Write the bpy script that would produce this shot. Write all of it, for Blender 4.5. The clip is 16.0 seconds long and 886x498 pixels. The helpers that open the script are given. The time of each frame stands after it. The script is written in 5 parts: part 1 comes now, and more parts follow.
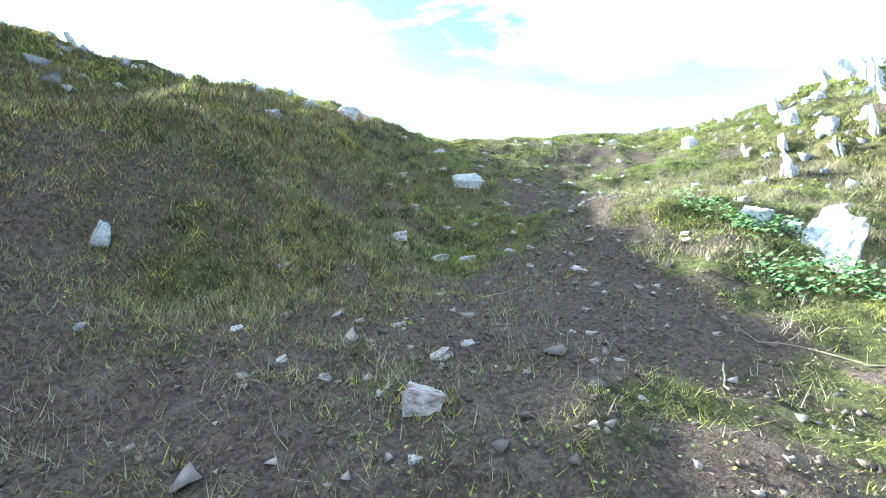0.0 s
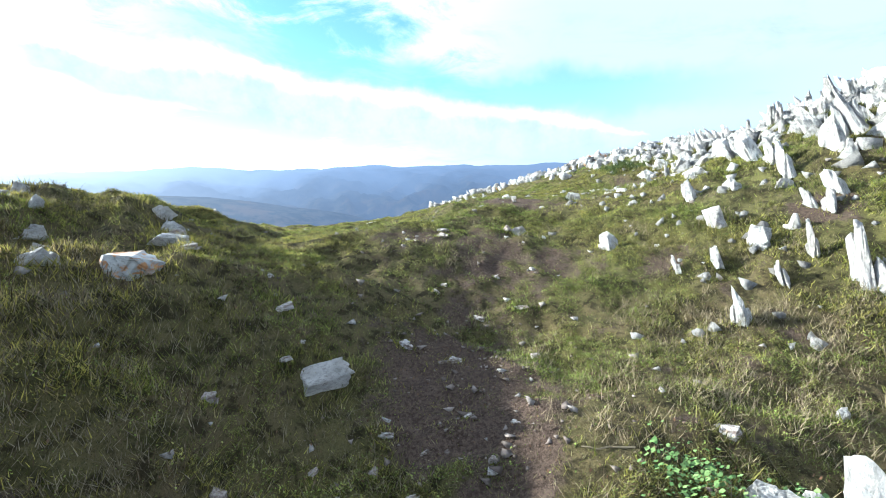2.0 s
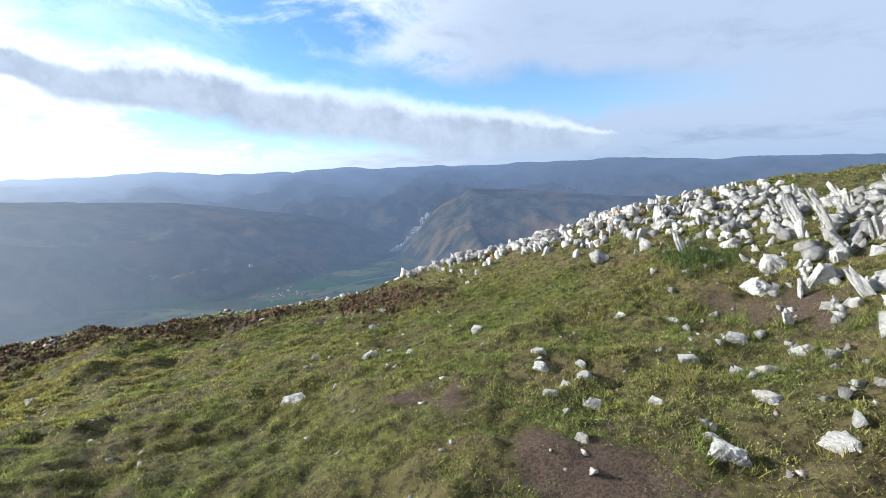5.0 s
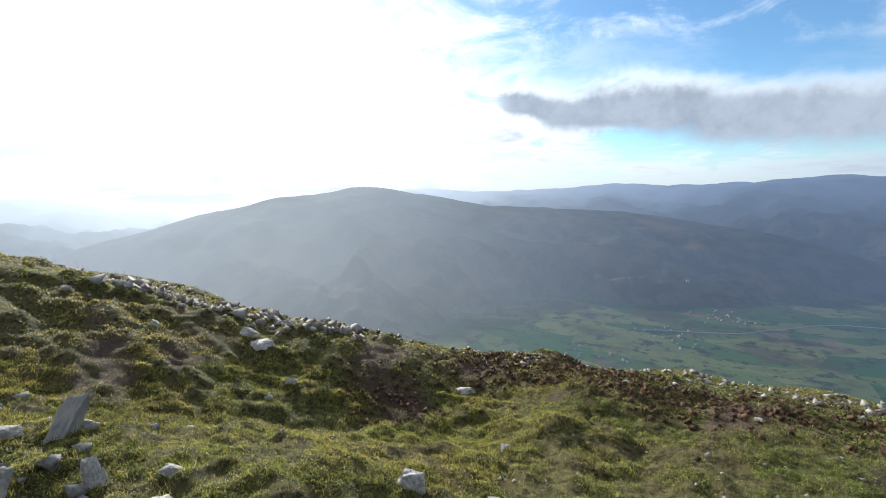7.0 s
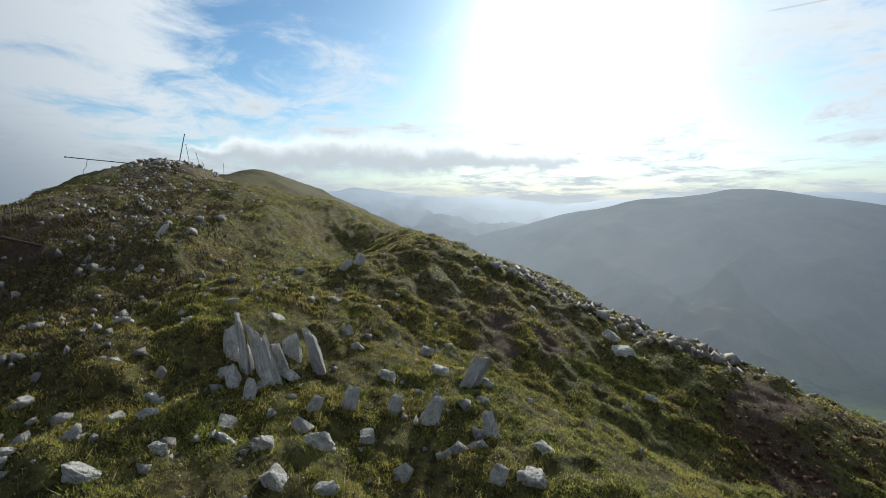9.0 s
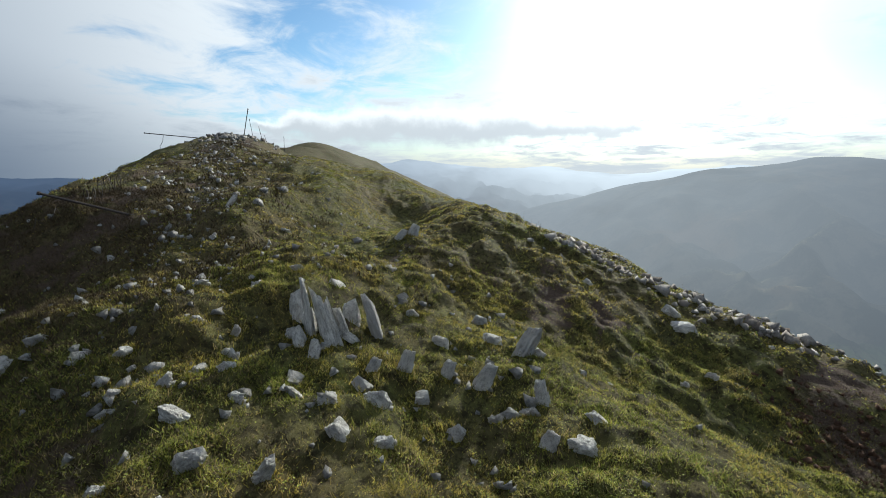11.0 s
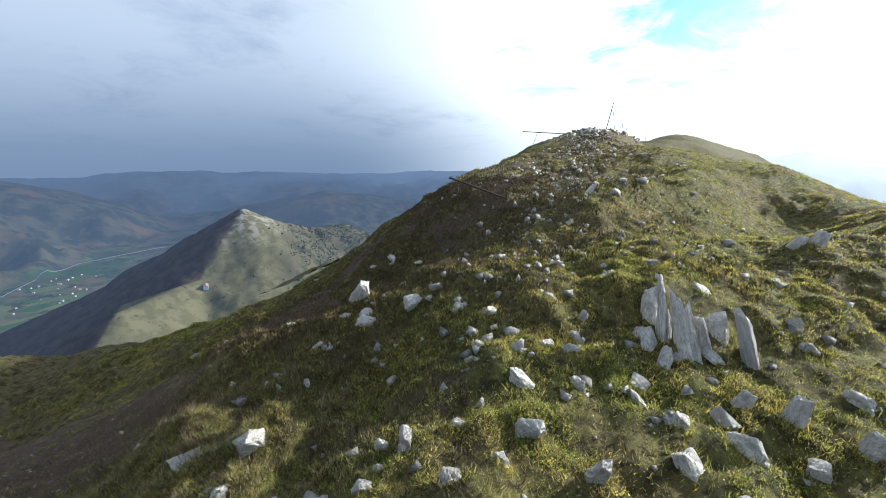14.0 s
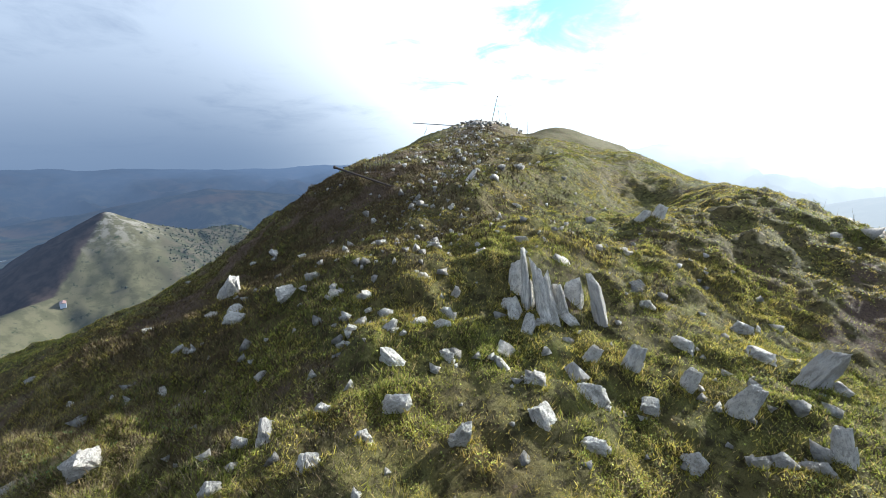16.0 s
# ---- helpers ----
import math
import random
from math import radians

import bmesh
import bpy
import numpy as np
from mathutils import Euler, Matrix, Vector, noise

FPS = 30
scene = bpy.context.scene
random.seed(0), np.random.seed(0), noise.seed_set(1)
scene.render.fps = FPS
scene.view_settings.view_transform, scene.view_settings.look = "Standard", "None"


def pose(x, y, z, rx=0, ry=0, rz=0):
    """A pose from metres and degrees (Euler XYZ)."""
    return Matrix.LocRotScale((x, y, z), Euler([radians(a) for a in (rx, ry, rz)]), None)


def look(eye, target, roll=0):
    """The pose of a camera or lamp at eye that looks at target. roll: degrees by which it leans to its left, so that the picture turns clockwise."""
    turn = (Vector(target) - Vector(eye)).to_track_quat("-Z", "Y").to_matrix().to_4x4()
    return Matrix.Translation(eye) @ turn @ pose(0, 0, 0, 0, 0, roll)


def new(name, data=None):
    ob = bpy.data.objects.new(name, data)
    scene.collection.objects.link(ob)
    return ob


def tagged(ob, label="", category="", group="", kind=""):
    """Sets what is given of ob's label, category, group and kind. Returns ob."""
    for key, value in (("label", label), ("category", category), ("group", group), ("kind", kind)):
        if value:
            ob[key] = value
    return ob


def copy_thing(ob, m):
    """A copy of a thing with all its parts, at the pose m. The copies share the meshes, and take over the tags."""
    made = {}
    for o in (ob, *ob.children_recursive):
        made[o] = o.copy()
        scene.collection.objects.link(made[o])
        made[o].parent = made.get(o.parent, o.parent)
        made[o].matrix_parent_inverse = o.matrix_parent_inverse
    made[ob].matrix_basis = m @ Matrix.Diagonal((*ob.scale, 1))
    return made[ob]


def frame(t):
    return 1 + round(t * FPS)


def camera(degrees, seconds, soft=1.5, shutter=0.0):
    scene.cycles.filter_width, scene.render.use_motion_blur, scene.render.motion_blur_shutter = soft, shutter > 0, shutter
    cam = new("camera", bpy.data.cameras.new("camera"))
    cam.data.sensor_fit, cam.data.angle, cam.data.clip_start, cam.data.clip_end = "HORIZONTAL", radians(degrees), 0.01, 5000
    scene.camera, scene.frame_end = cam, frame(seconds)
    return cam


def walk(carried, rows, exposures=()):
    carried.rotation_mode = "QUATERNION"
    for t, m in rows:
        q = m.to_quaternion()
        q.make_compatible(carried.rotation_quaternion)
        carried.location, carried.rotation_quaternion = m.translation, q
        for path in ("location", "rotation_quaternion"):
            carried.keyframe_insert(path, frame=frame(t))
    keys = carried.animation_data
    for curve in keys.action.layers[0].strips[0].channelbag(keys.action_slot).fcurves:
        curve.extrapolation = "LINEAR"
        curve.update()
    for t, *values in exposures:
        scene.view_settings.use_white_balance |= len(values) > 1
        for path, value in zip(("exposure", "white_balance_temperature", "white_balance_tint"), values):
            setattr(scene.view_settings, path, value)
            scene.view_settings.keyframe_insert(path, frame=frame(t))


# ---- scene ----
cam = camera(90.3, 16.0, soft=0.95)
walk(cam, [
    (0.0, pose(0.000, 0.000, 0.000, 80.43, -0.99, -5.80)),
    (0.5, pose(-0.001, 0.266, 0.175, 80.65, -0.64, -10.65)),
    (1.0, pose(0.173, 0.649, 0.384, 80.40, -0.48, -16.32)),
    (1.5, pose(0.303, 0.992, 0.694, 80.47, -0.38, -18.68)),
    (2.0, pose(0.430, 1.400, 0.985, 80.75, -0.14, -19.27)),
    (2.5, pose(0.585, 1.852, 1.224, 80.45, 0.24, -21.13)),
    (3.0, pose(0.837, 2.444, 1.526, 80.30, 0.63, -22.13)),
    (3.2, pose(0.912, 2.721, 1.615, 80.04, 0.43, -22.54)),
    (5.3, pose(1.706, 5.372, 2.347, 80.86, 0.88, -22.49)),
    (5.5, pose(1.670, 5.676, 2.366, 80.77, 0.89, -20.88)),
    (6.0, pose(1.321, 6.250, 2.556, 81.67, 0.67, -7.38)),
    (6.5, pose(0.941, 6.635, 2.632, 82.29, 0.59, 11.29)),
    (7.0, pose(0.805, 6.988, 2.673, 82.83, 0.50, 30.93)),
    (7.5, pose(0.709, 7.104, 2.695, 83.18, -0.07, 46.54)),
    (8.0, pose(0.634, 6.974, 2.716, 83.28, -0.46, 58.13)),
    (8.5, pose(0.600, 6.875, 2.721, 83.16, -0.48, 68.15)),
    (9.0, pose(0.589, 6.847, 2.730, 83.04, -0.43, 75.31)),
    (9.2, pose(0.598, 6.863, 2.741, 82.91, -0.43, 77.47)),
    (11.3, pose(0.625, 6.788, 2.704, 78.95, -0.01, 83.07)),
    (11.5, pose(0.605, 6.702, 2.695, 78.96, -0.18, 84.43)),
    (12.0, pose(0.544, 6.564, 2.650, 78.94, 0.05, 90.83)),
    (12.5, pose(0.461, 6.566, 2.594, 79.15, 0.16, 104.88)),
    (13.0, pose(0.443, 6.570, 2.591, 79.17, 0.05, 117.00)),
    (13.5, pose(0.399, 6.593, 2.591, 79.03, 0.10, 123.15)),
    (14.0, pose(0.378, 6.608, 2.594, 78.86, 0.17, 125.21)),
    (14.5, pose(0.342, 6.612, 2.574, 78.66, 0.24, 125.70)),
    (15.0, pose(0.294, 6.650, 2.546, 78.49, 0.47, 125.90)),
    (15.5, pose(0.226, 6.730, 2.499, 78.27, 0.63, 123.67)),
    (16.0, pose(0.228, 6.848, 2.477, 77.93, 0.74, 112.11)),
], exposures=[(0.0, 3.2, 5050, -3), (1.0, 2.95, 5050, -3), (1.5, 2.5, 5250, -2), (2.0, 2.05, 5500, 3), (3.2, 1.5, 5800, 8), (5.3, 1.35, 5800, 8), (7.0, 1.05, 6000, 7), (8.0, 0.6, 6000, 5), (9.2, 0.4, 6000, 4), (11.5, 0.65, 6000, 4), (12.5, 0.95, 5900, 4), (13.5, 1.5, 5900, 5), (16.0, 1.6, 5900, 5)])

# ---- sun and sky ----
SUN_AZ, SUN_EL = 59.0, 19.0   # degrees to the left of +y, and above the horizon
sun_dir = Vector((-math.sin(radians(SUN_AZ)) * math.cos(radians(SUN_EL)),
                  math.cos(radians(SUN_AZ)) * math.cos(radians(SUN_EL)), math.sin(radians(SUN_EL))))
sun = new("sun", bpy.data.lights.new("sun", "SUN"))
sun.data.energy, sun.data.angle, sun.data.color = 5.0, radians(1.5), (1.0, 0.93, 0.82)
sun.matrix_basis = look(sun_dir * 50, (0, 0, 0))


class Nodes:
    """Shortcuts for a node tree."""

    def __init__(self, tree):
        self.tree = tree
        tree.nodes.clear()

    def add(self, kind, **settings):
        node = self.tree.nodes.new(kind)
        for key, value in settings.items():
            setattr(node, key, value)
        return node

    def put(self, socket, value):
        if isinstance(value, bpy.types.NodeSocket):
            self.tree.links.new(value, socket)
        elif isinstance(value, (tuple, list)) and len(value) == 3 and socket.type == "RGBA":
            socket.default_value = (*value, 1)
        else:
            socket.default_value = value

    def math(self, op, a, b=0.0, c=0.0, clamp=False):
        node = self.add("ShaderNodeMath", operation=op, use_clamp=clamp)
        for socket, value in zip(node.inputs, (a, b, c)):
            self.put(socket, value)
        return node.outputs[0]

    def vec(self, op, a, b=(0, 0, 0), out=0):
        node = self.add("ShaderNodeVectorMath", operation=op)
        self.put(node.inputs[0], a)
        self.put(node.inputs[1], b)
        return node.outputs[out]

    def scaled(self, a, s):
        node = self.add("ShaderNodeVectorMath", operation="SCALE")
        self.put(node.inputs[0], a)
        self.put(node.inputs["Scale"], s)
        return node.outputs[0]

    def noise(self, at, scale, detail=4.0, rough=0.55, distort=0.0):
        node = self.add("ShaderNodeTexNoise")
        self.put(node.inputs["Vector"], at)
        node.inputs["Scale"].default_value, node.inputs["Detail"].default_value = scale, detail
        node.inputs["Roughness"].default_value, node.inputs["Distortion"].default_value = rough, distort
        return node.outputs["Fac"]

    def step(self, x, lo, hi):
        node = self.add("ShaderNodeMapRange", interpolation_type="SMOOTHSTEP")
        for socket, value in zip(node.inputs, (x, lo, hi, 0.0, 1.0)):
            self.put(socket, value)
        return node.outputs[0]

    def mix(self, fac, a, b, blend="MIX"):
        node = self.add("ShaderNodeMix", data_type="RGBA", blend_type=blend)
        self.put(node.inputs[0], fac)
        self.put(node.inputs[6], a)
        self.put(node.inputs[7], b)
        return node.outputs[2]

    def bump(self, height, strength, distance=0.02):
        node = self.add("ShaderNodeBump")
        self.put(node.inputs["Height"], height)
        node.inputs["Strength"].default_value, node.inputs["Distance"].default_value = strength, distance
        return node.outputs[0]

    def surface(self, color, rough=0.9, normal=None, specular=0.3, metal=0.0, glow=None, glow_strength=1.0):
        node = self.add("ShaderNodeBsdfPrincipled")
        self.put(node.inputs["Base Color"], color)
        self.put(node.inputs["Roughness"], rough)
        node.inputs["Specular IOR Level"].default_value, node.inputs["Metallic"].default_value = specular, metal
        if normal is not None:
            self.put(node.inputs["Normal"], normal)
        if glow is not None:
            self.put(node.inputs["Emission Color"], glow)
            self.put(node.inputs["Emission Strength"], glow_strength)
        out = self.add("ShaderNodeOutputMaterial")
        self.tree.links.new(node.outputs[0], out.inputs[0])
        return node


world = bpy.data.worlds.new("sky")
scene.world = world
world.use_nodes = True
n = Nodes(world.node_tree)
ray = n.add("ShaderNodeTexCoord").outputs["Generated"]
sep = n.add("ShaderNodeSeparateXYZ")
n.put(sep.inputs[0], ray)
up = sep.outputs["Z"]
sky = n.add("ShaderNodeTexSky", sky_type="NISHITA", sun_disc=False)
sky.sun_elevation, sky.sun_rotation = radians(SUN_EL), radians(-SUN_AZ)
sky.altitude, sky.dust_density = 900, 1.2
blue = n.mix(1.0, n.scaled(sky.outputs[0], 0.17), (0.77, 1.0, 1.15), "MULTIPLY")
toward = n.vec("DOT_PRODUCT", ray, tuple(sun_dir), out=1)
flat_sun = Vector((sun_dir.x, sun_dir.y, 0)).normalized()
side = n.vec("DOT_PRODUCT", ray, tuple(flat_sun), out=1)
# cloud deck, seen in perspective: broken towards the sun, closed away from it
high = n.math("MAXIMUM", n.math("ADD", up, 0.14), 0.04)
deck = n.add("ShaderNodeCombineXYZ")
n.put(deck.inputs[0], n.math("DIVIDE", sep.outputs["X"], high))
n.put(deck.inputs[1], n.math("DIVIDE", sep.outputs["Y"], high))
deck = n.vec("ADD", deck.outputs[0], (3.7, 1.9, 0.0))
big = n.noise(deck, 0.62, 7, 0.56, 0.5)
fine = n.noise(deck, 2.3, 8, 0.66, 0.6)
puffs = n.math("ADD", n.math("MULTIPLY", big, 0.60), n.math("MULTIPLY", fine, 0.40))
south = n.vec("DOT_PRODUCT", ray, (-0.26, -0.965, 0.0), out=1)
east = n.vec("DOT_PRODUCT", ray, (0.93, 0.36, 0.0), out=1)
cover = n.math("ADD", n.math("ADD", puffs, n.math("MULTIPLY", n.step(side, 0.3, 0.95), 0.015)), n.math("ADD", n.math("MULTIPLY", n.step(south, 0.38, 0.88), 0.24), n.math("MULTIPLY", n.step(east, 0.55, 0.95), 0.22)))
mask = n.step(cover, 0.44, 0.60)
shade = n.step(n.math("ADD", n.math("MULTIPLY", puffs, 0.8), n.math("MULTIPLY", up, -0.25)), 0.36, 0.56)
gloom = n.step(south, 0.44, 0.98)
grey = n.mix(gloom, (0.66, 0.71, 0.80), (0.30, 0.36, 0.48))
pale = n.mix(gloom, (1.4, 1.42, 1.45), (0.48, 0.54, 0.65))
pale = n.mix(n.step(east, 0.25, 0.80), pale, (0.52, 0.59, 0.72))
grey = n.mix(n.step(east, 0.25, 0.80), grey, (0.31, 0.37, 0.50))
cloud = n.mix(shade, pale, grey)
body = n.mix(mask, blue, cloud)
# one long grey bank low over the hills ahead, bright along its upper rim
turn = n.math("ARCTAN2", n.math("MULTIPLY", sep.outputs["X"], -1.0), sep.outputs["Y"])
wave, curl = n.noise(ray, 3.2, 5, 0.6), n.noise(ray, 13.0, 5, 0.65)
along = n.math("DIVIDE", n.math("ADD", turn, 0.17), 0.60)
swell = n.math("SQRT", n.math("MAXIMUM", n.math("SUBTRACT", 1.0, n.math("MULTIPLY", along, along)), 0.0001))
arch = n.math("ADD", 0.148, n.math("MULTIPLY", turn, n.math("ADD", 0.115, n.math("MULTIPLY", turn, 0.030))))
level = n.math("SUBTRACT", up, arch)
# a strip of open sky above the bank
strip = n.math("ADD", n.math("SUBTRACT", level, 0.085), n.math("MULTIPLY", n.math("SUBTRACT", wave, 0.5), 0.16))
strip = n.math("SUBTRACT", 1.0, n.step(n.math("ABSOLUTE", strip), 0.015, 0.060))
strip = n.math("MULTIPLY", strip, n.math("SUBTRACT", 1.0, n.step(n.math("ABSOLUTE", n.math("ADD", turn, 0.25)), 0.35, 0.85)))
body = n.mix(n.math("MULTIPLY", strip, 0.85), body, blue)
level = n.math("ADD", level, n.math("ADD", n.math("MULTIPLY", n.math("SUBTRACT", wave, 0.5), 0.10), n.math("MULTIPLY", n.math("SUBTRACT", curl, 0.5), 0.035)))
thick = n.math("MULTIPLY", swell, n.math("ADD", 0.040, n.math("MULTIPLY", wave, 0.030)))
inside = n.math("SUBTRACT", 1.0, n.step(n.math("DIVIDE", n.math("ABSOLUTE", level), thick), 0.55, 1.35))
rim = n.step(n.math("DIVIDE", level, thick), 0.40, 1.15)
bank = n.mix(rim, n.mix(n.step(curl, 0.3, 0.7), (0.46, 0.51, 0.60), (0.60, 0.66, 0.75)), (1.15, 1.18, 1.22))
body = n.mix(n.math("MULTIPLY", inside, n.step(swell, 0.05, 0.4)), body, bank)
# a second, flatter bank below the sun, beside the summit
along = n.math("DIVIDE", n.math("SUBTRACT", turn, 1.42), 0.42)
swell = n.math("SQRT", n.math("MAXIMUM", n.math("SUBTRACT", 1.0, n.math("MULTIPLY", along, along)), 0.0001))
level = n.math("SUBTRACT", n.math("ADD", up, n.math("ADD", n.math("MULTIPLY", n.math("SUBTRACT", wave, 0.5), 0.09), n.math("MULTIPLY", n.math("SUBTRACT", curl, 0.5), 0.05))), 0.082)
thick = n.math("MULTIPLY", swell, 0.036)
inside = n.math("SUBTRACT", 1.0, n.step(n.math("DIVIDE", n.math("ABSOLUTE", level), thick), 0.4, 1.5))
bank = n.mix(n.step(n.math("DIVIDE", level, thick), -0.2, 0.9), (1.05, 1.08, 1.12), (1.8, 1.8, 1.8))
body = n.mix(n.math("MULTIPLY", inside, n.step(swell, 0.05, 0.4)), body, bank)
# haze along the horizon, and the glare of thin cloud round the sun
haze = n.mix(n.step(side, -0.35, 0.9), (0.40, 0.50, 0.64), (0.92, 0.96, 1.0))
haze = n.mix(n.step(south, 0.50, 0.92), haze, (0.170, 0.226, 0.330))
body = n.mix(n.math("SUBTRACT", 1.0, n.step(up, -0.03, n.math("ADD", 0.12, n.math("MULTIPLY", gloom, 0.15)))), body, haze)
glare = n.math("ADD", n.math("MULTIPLY", n.math("POWER", n.math("MAXIMUM", toward, 0.0), 80.0), 2.6), n.math("MULTIPLY", n.math("POWER", n.math("MAXIMUM", toward, 0.0), 9.0), 0.17))
body = n.mix(1.0, body, n.scaled((1.0, 0.98, 0.94), glare), "ADD")
thread = n.math("SUBTRACT", 1.0, n.step(n.math("ABSOLUTE", n.math("SUBTRACT", up, 0.3100)), 0.0006, 0.0022))
thread = n.math("MULTIPLY", thread, n.math("MULTIPLY", n.step(turn, 0.578, 0.600), n.math("SUBTRACT", 1.0, n.step(turn, 0.690, 0.715))))
body = n.mix(thread, body, (1.2, 1.2, 1.2))
back = n.add("ShaderNodeBackground")
n.put(back.inputs[0], body)
back.inputs[1].default_value = 0.44
n.tree.links.new(back.outputs[0], n.add("ShaderNodeOutputWorld").inputs[0])


# ---- materials ----
def material(name):
    made = bpy.data.materials.new(name)
    made.use_nodes = True
    return made, Nodes(made.node_tree)


def at_object(n):
    return n.add("ShaderNodeTexCoord").outputs["Object"]


turf, n = material("turf")
at = n.add("ShaderNodeNewGeometry").outputs["Position"]
soil = n.add("ShaderNodeAttribute", attribute_name="soil").outputs["Fac"]
straw = n.add("ShaderNodeAttribute", attribute_name="straw").outputs["Fac"]
coarse, mid, grain = n.noise(at, 0.9, 5), n.noise(at, 6.0, 5, 0.65), n.noise(at, 55.0, 4, 0.7)
green = n.mix(n.step(mid, 0.35, 0.68), (0.054, 0.050, 0.018), (0.150, 0.150, 0.040))
green = n.mix(n.math("MULTIPLY", n.step(coarse, 0.44, 0.66), 0.6), green, (0.105, 0.074, 0.035))
green = n.mix(n.math("MULTIPLY", straw, n.step(mid, 0.3, 0.6)), green, (0.130, 0.098, 0.050))
earth = n.mix(n.step(grain, 0.35, 0.7), (0.054, 0.036, 0.026), (0.150, 0.105, 0.078))
earth = n.mix(n.math("MULTIPLY", n.step(mid, 0.55, 0.75), 0.5), earth, (0.190, 0.142, 0.110))
ragged = n.math("ADD", soil, n.math("MULTIPLY", n.math("SUBTRACT", mid, 0.5), 1.3))
tuft = n.noise(at, 11.0, 4, 0.7)
green = n.mix(n.math("MULTIPLY", n.step(tuft, 0.53, 0.38), 0.8), green, (0.022, 0.017, 0.009))
color = n.mix(n.step(ragged, 0.38, 0.62), green, earth)
color = n.mix(n.math("MULTIPLY", n.step(grain, 0.5, 0.75), 0.45), color, (0.026, 0.025, 0.012))
tiny = n.noise(at, 190.0, 3, 0.7)
color = n.mix(n.math("MULTIPLY", n.step(tiny, 0.50, 0.62), 0.55), color, n.mix(soil, (0.020, 0.024, 0.008), (0.030, 0.022, 0.018)))
relief = n.math("ADD", n.math("ADD", n.math("MULTIPLY", mid, 0.5), n.math("MULTIPLY", grain, 0.35)), n.math("MULTIPLY", tiny, 0.25))
n.surface(color, 0.95, n.bump(relief, 1.0, 0.06), 0.1)

limestone, n = material("limestone")
at = at_object(n)
chance = n.add("ShaderNodeObjectInfo").outputs["Random"]
shift = n.vec("ADD", at, n.scaled((7.0, 3.0, 5.0), chance))
a, b, c = n.noise(shift, 2.2, 6, 0.6), n.noise(shift, 9.0, 8, 0.78), n.noise(shift, 40.0, 4, 0.75)
color = n.mix(n.step(a, 0.35, 0.68), (0.70, 0.67, 0.625), (0.47, 0.445, 0.405))
color = n.mix(n.math("MULTIPLY", n.step(b, 0.47, 0.58), 0.60), color, (0.225, 0.21, 0.19))
color = n.mix(n.math("MULTIPLY", n.step(c, 0.58, 0.72), 0.5), color, (0.60, 0.59, 0.55))
color = n.mix(n.math("MULTIPLY", n.step(chance, 0.55, 0.85), 0.30), color, n.mix(a, (0.44, 0.36, 0.29), (0.30, 0.25, 0.205)))
color = n.mix(n.math("MULTIPLY", n.step(chance, 0.78, 0.92), 0.5), color, n.mix(b, (0.22, 0.215, 0.205), (0.42, 0.415, 0.40)))
n.surface(color, 0.9, n.bump(n.math("ADD", n.math("MULTIPLY", b, 0.7), n.math("MULTIPLY", c, 0.3)), 1.0, 0.06), 0.15)

muddy_stone, n = material("mud_stained_stone")
at = at_object(n)
chance = n.add("ShaderNodeObjectInfo").outputs["Random"]
a, b = n.noise(at, 3.0, 6, 0.65), n.noise(at, 14.0, 5, 0.7)
color = n.mix(chance, (0.34, 0.29, 0.25), (0.46, 0.43, 0.39))
color = n.mix(n.step(a, 0.42, 0.62), color, (0.17, 0.125, 0.10))
color = n.mix(n.math("MULTIPLY", n.step(b, 0.5, 0.66), 0.6), color, (0.11, 0.09, 0.075))
n.surface(color, 0.95, n.bump(b, 0.6, 0.03), 0.15)

lichened, n = material("limestone_with_lichen")
at = at_object(n)
a, b, c = n.noise(at, 2.2, 6, 0.6), n.noise(at, 11.0, 6, 0.7), n.noise(at, 3.6, 5, 0.7, 0.6)
color = n.mix(n.step(a, 0.35, 0.68), (0.50, 0.49, 0.46), (0.30, 0.295, 0.28))
color = n.mix(n.math("MULTIPLY", n.step(b, 0.52, 0.68), 0.7), color, (0.12, 0.12, 0.11))
color = n.mix(n.math("MULTIPLY", n.step(c, 0.50, 0.60), 0.8), color, (0.46, 0.20, 0.05))
n.surface(color, 0.9, n.bump(b, 0.7, 0.03), 0.2)

blade_mat, n = material("grass_blade")
chance = n.add("ShaderNodeNewGeometry").outputs["Random Per Island"]
color = n.mix(n.step(chance, 0.0, 0.75), (0.034, 0.036, 0.009), (0.330, 0.305, 0.068))
at = n.add("ShaderNodeNewGeometry").outputs["Position"]
color = n.mix(n.math("MULTIPLY", n.step(n.noise(at, 0.7, 4, 0.6), 0.42, 0.58), 0.75), color, n.mix(chance, (0.032, 0.056, 0.010), (0.205, 0.270, 0.046)))
color = n.mix(n.math("MULTIPLY", n.step(n.noise(at, 1.5, 5, 0.65), 0.46, 0.62), 0.5), color, n.mix(chance, (0.060, 0.042, 0.020), (0.215, 0.165, 0.072)))
color = n.mix(n.step(chance, 0.78, 0.90), color, (0.24, 0.20, 0.105))
tuft = n.noise(at, 11.0, 4, 0.7)
color = n.mix(n.math("MULTIPLY", n.step(tuft, 0.50, 0.38), 0.7), color, n.scaled(color, 0.40))
color = n.mix(n.math("MULTIPLY", n.step(tuft, 0.50, 0.64), 0.8), color, n.scaled(color, 1.7))
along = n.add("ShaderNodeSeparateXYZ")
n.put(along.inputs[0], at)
# towards the ridge: drier, yellower turf, with extra brightness put into the colour
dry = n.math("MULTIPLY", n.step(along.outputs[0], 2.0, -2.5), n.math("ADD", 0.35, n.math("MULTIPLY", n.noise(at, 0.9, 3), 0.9)))
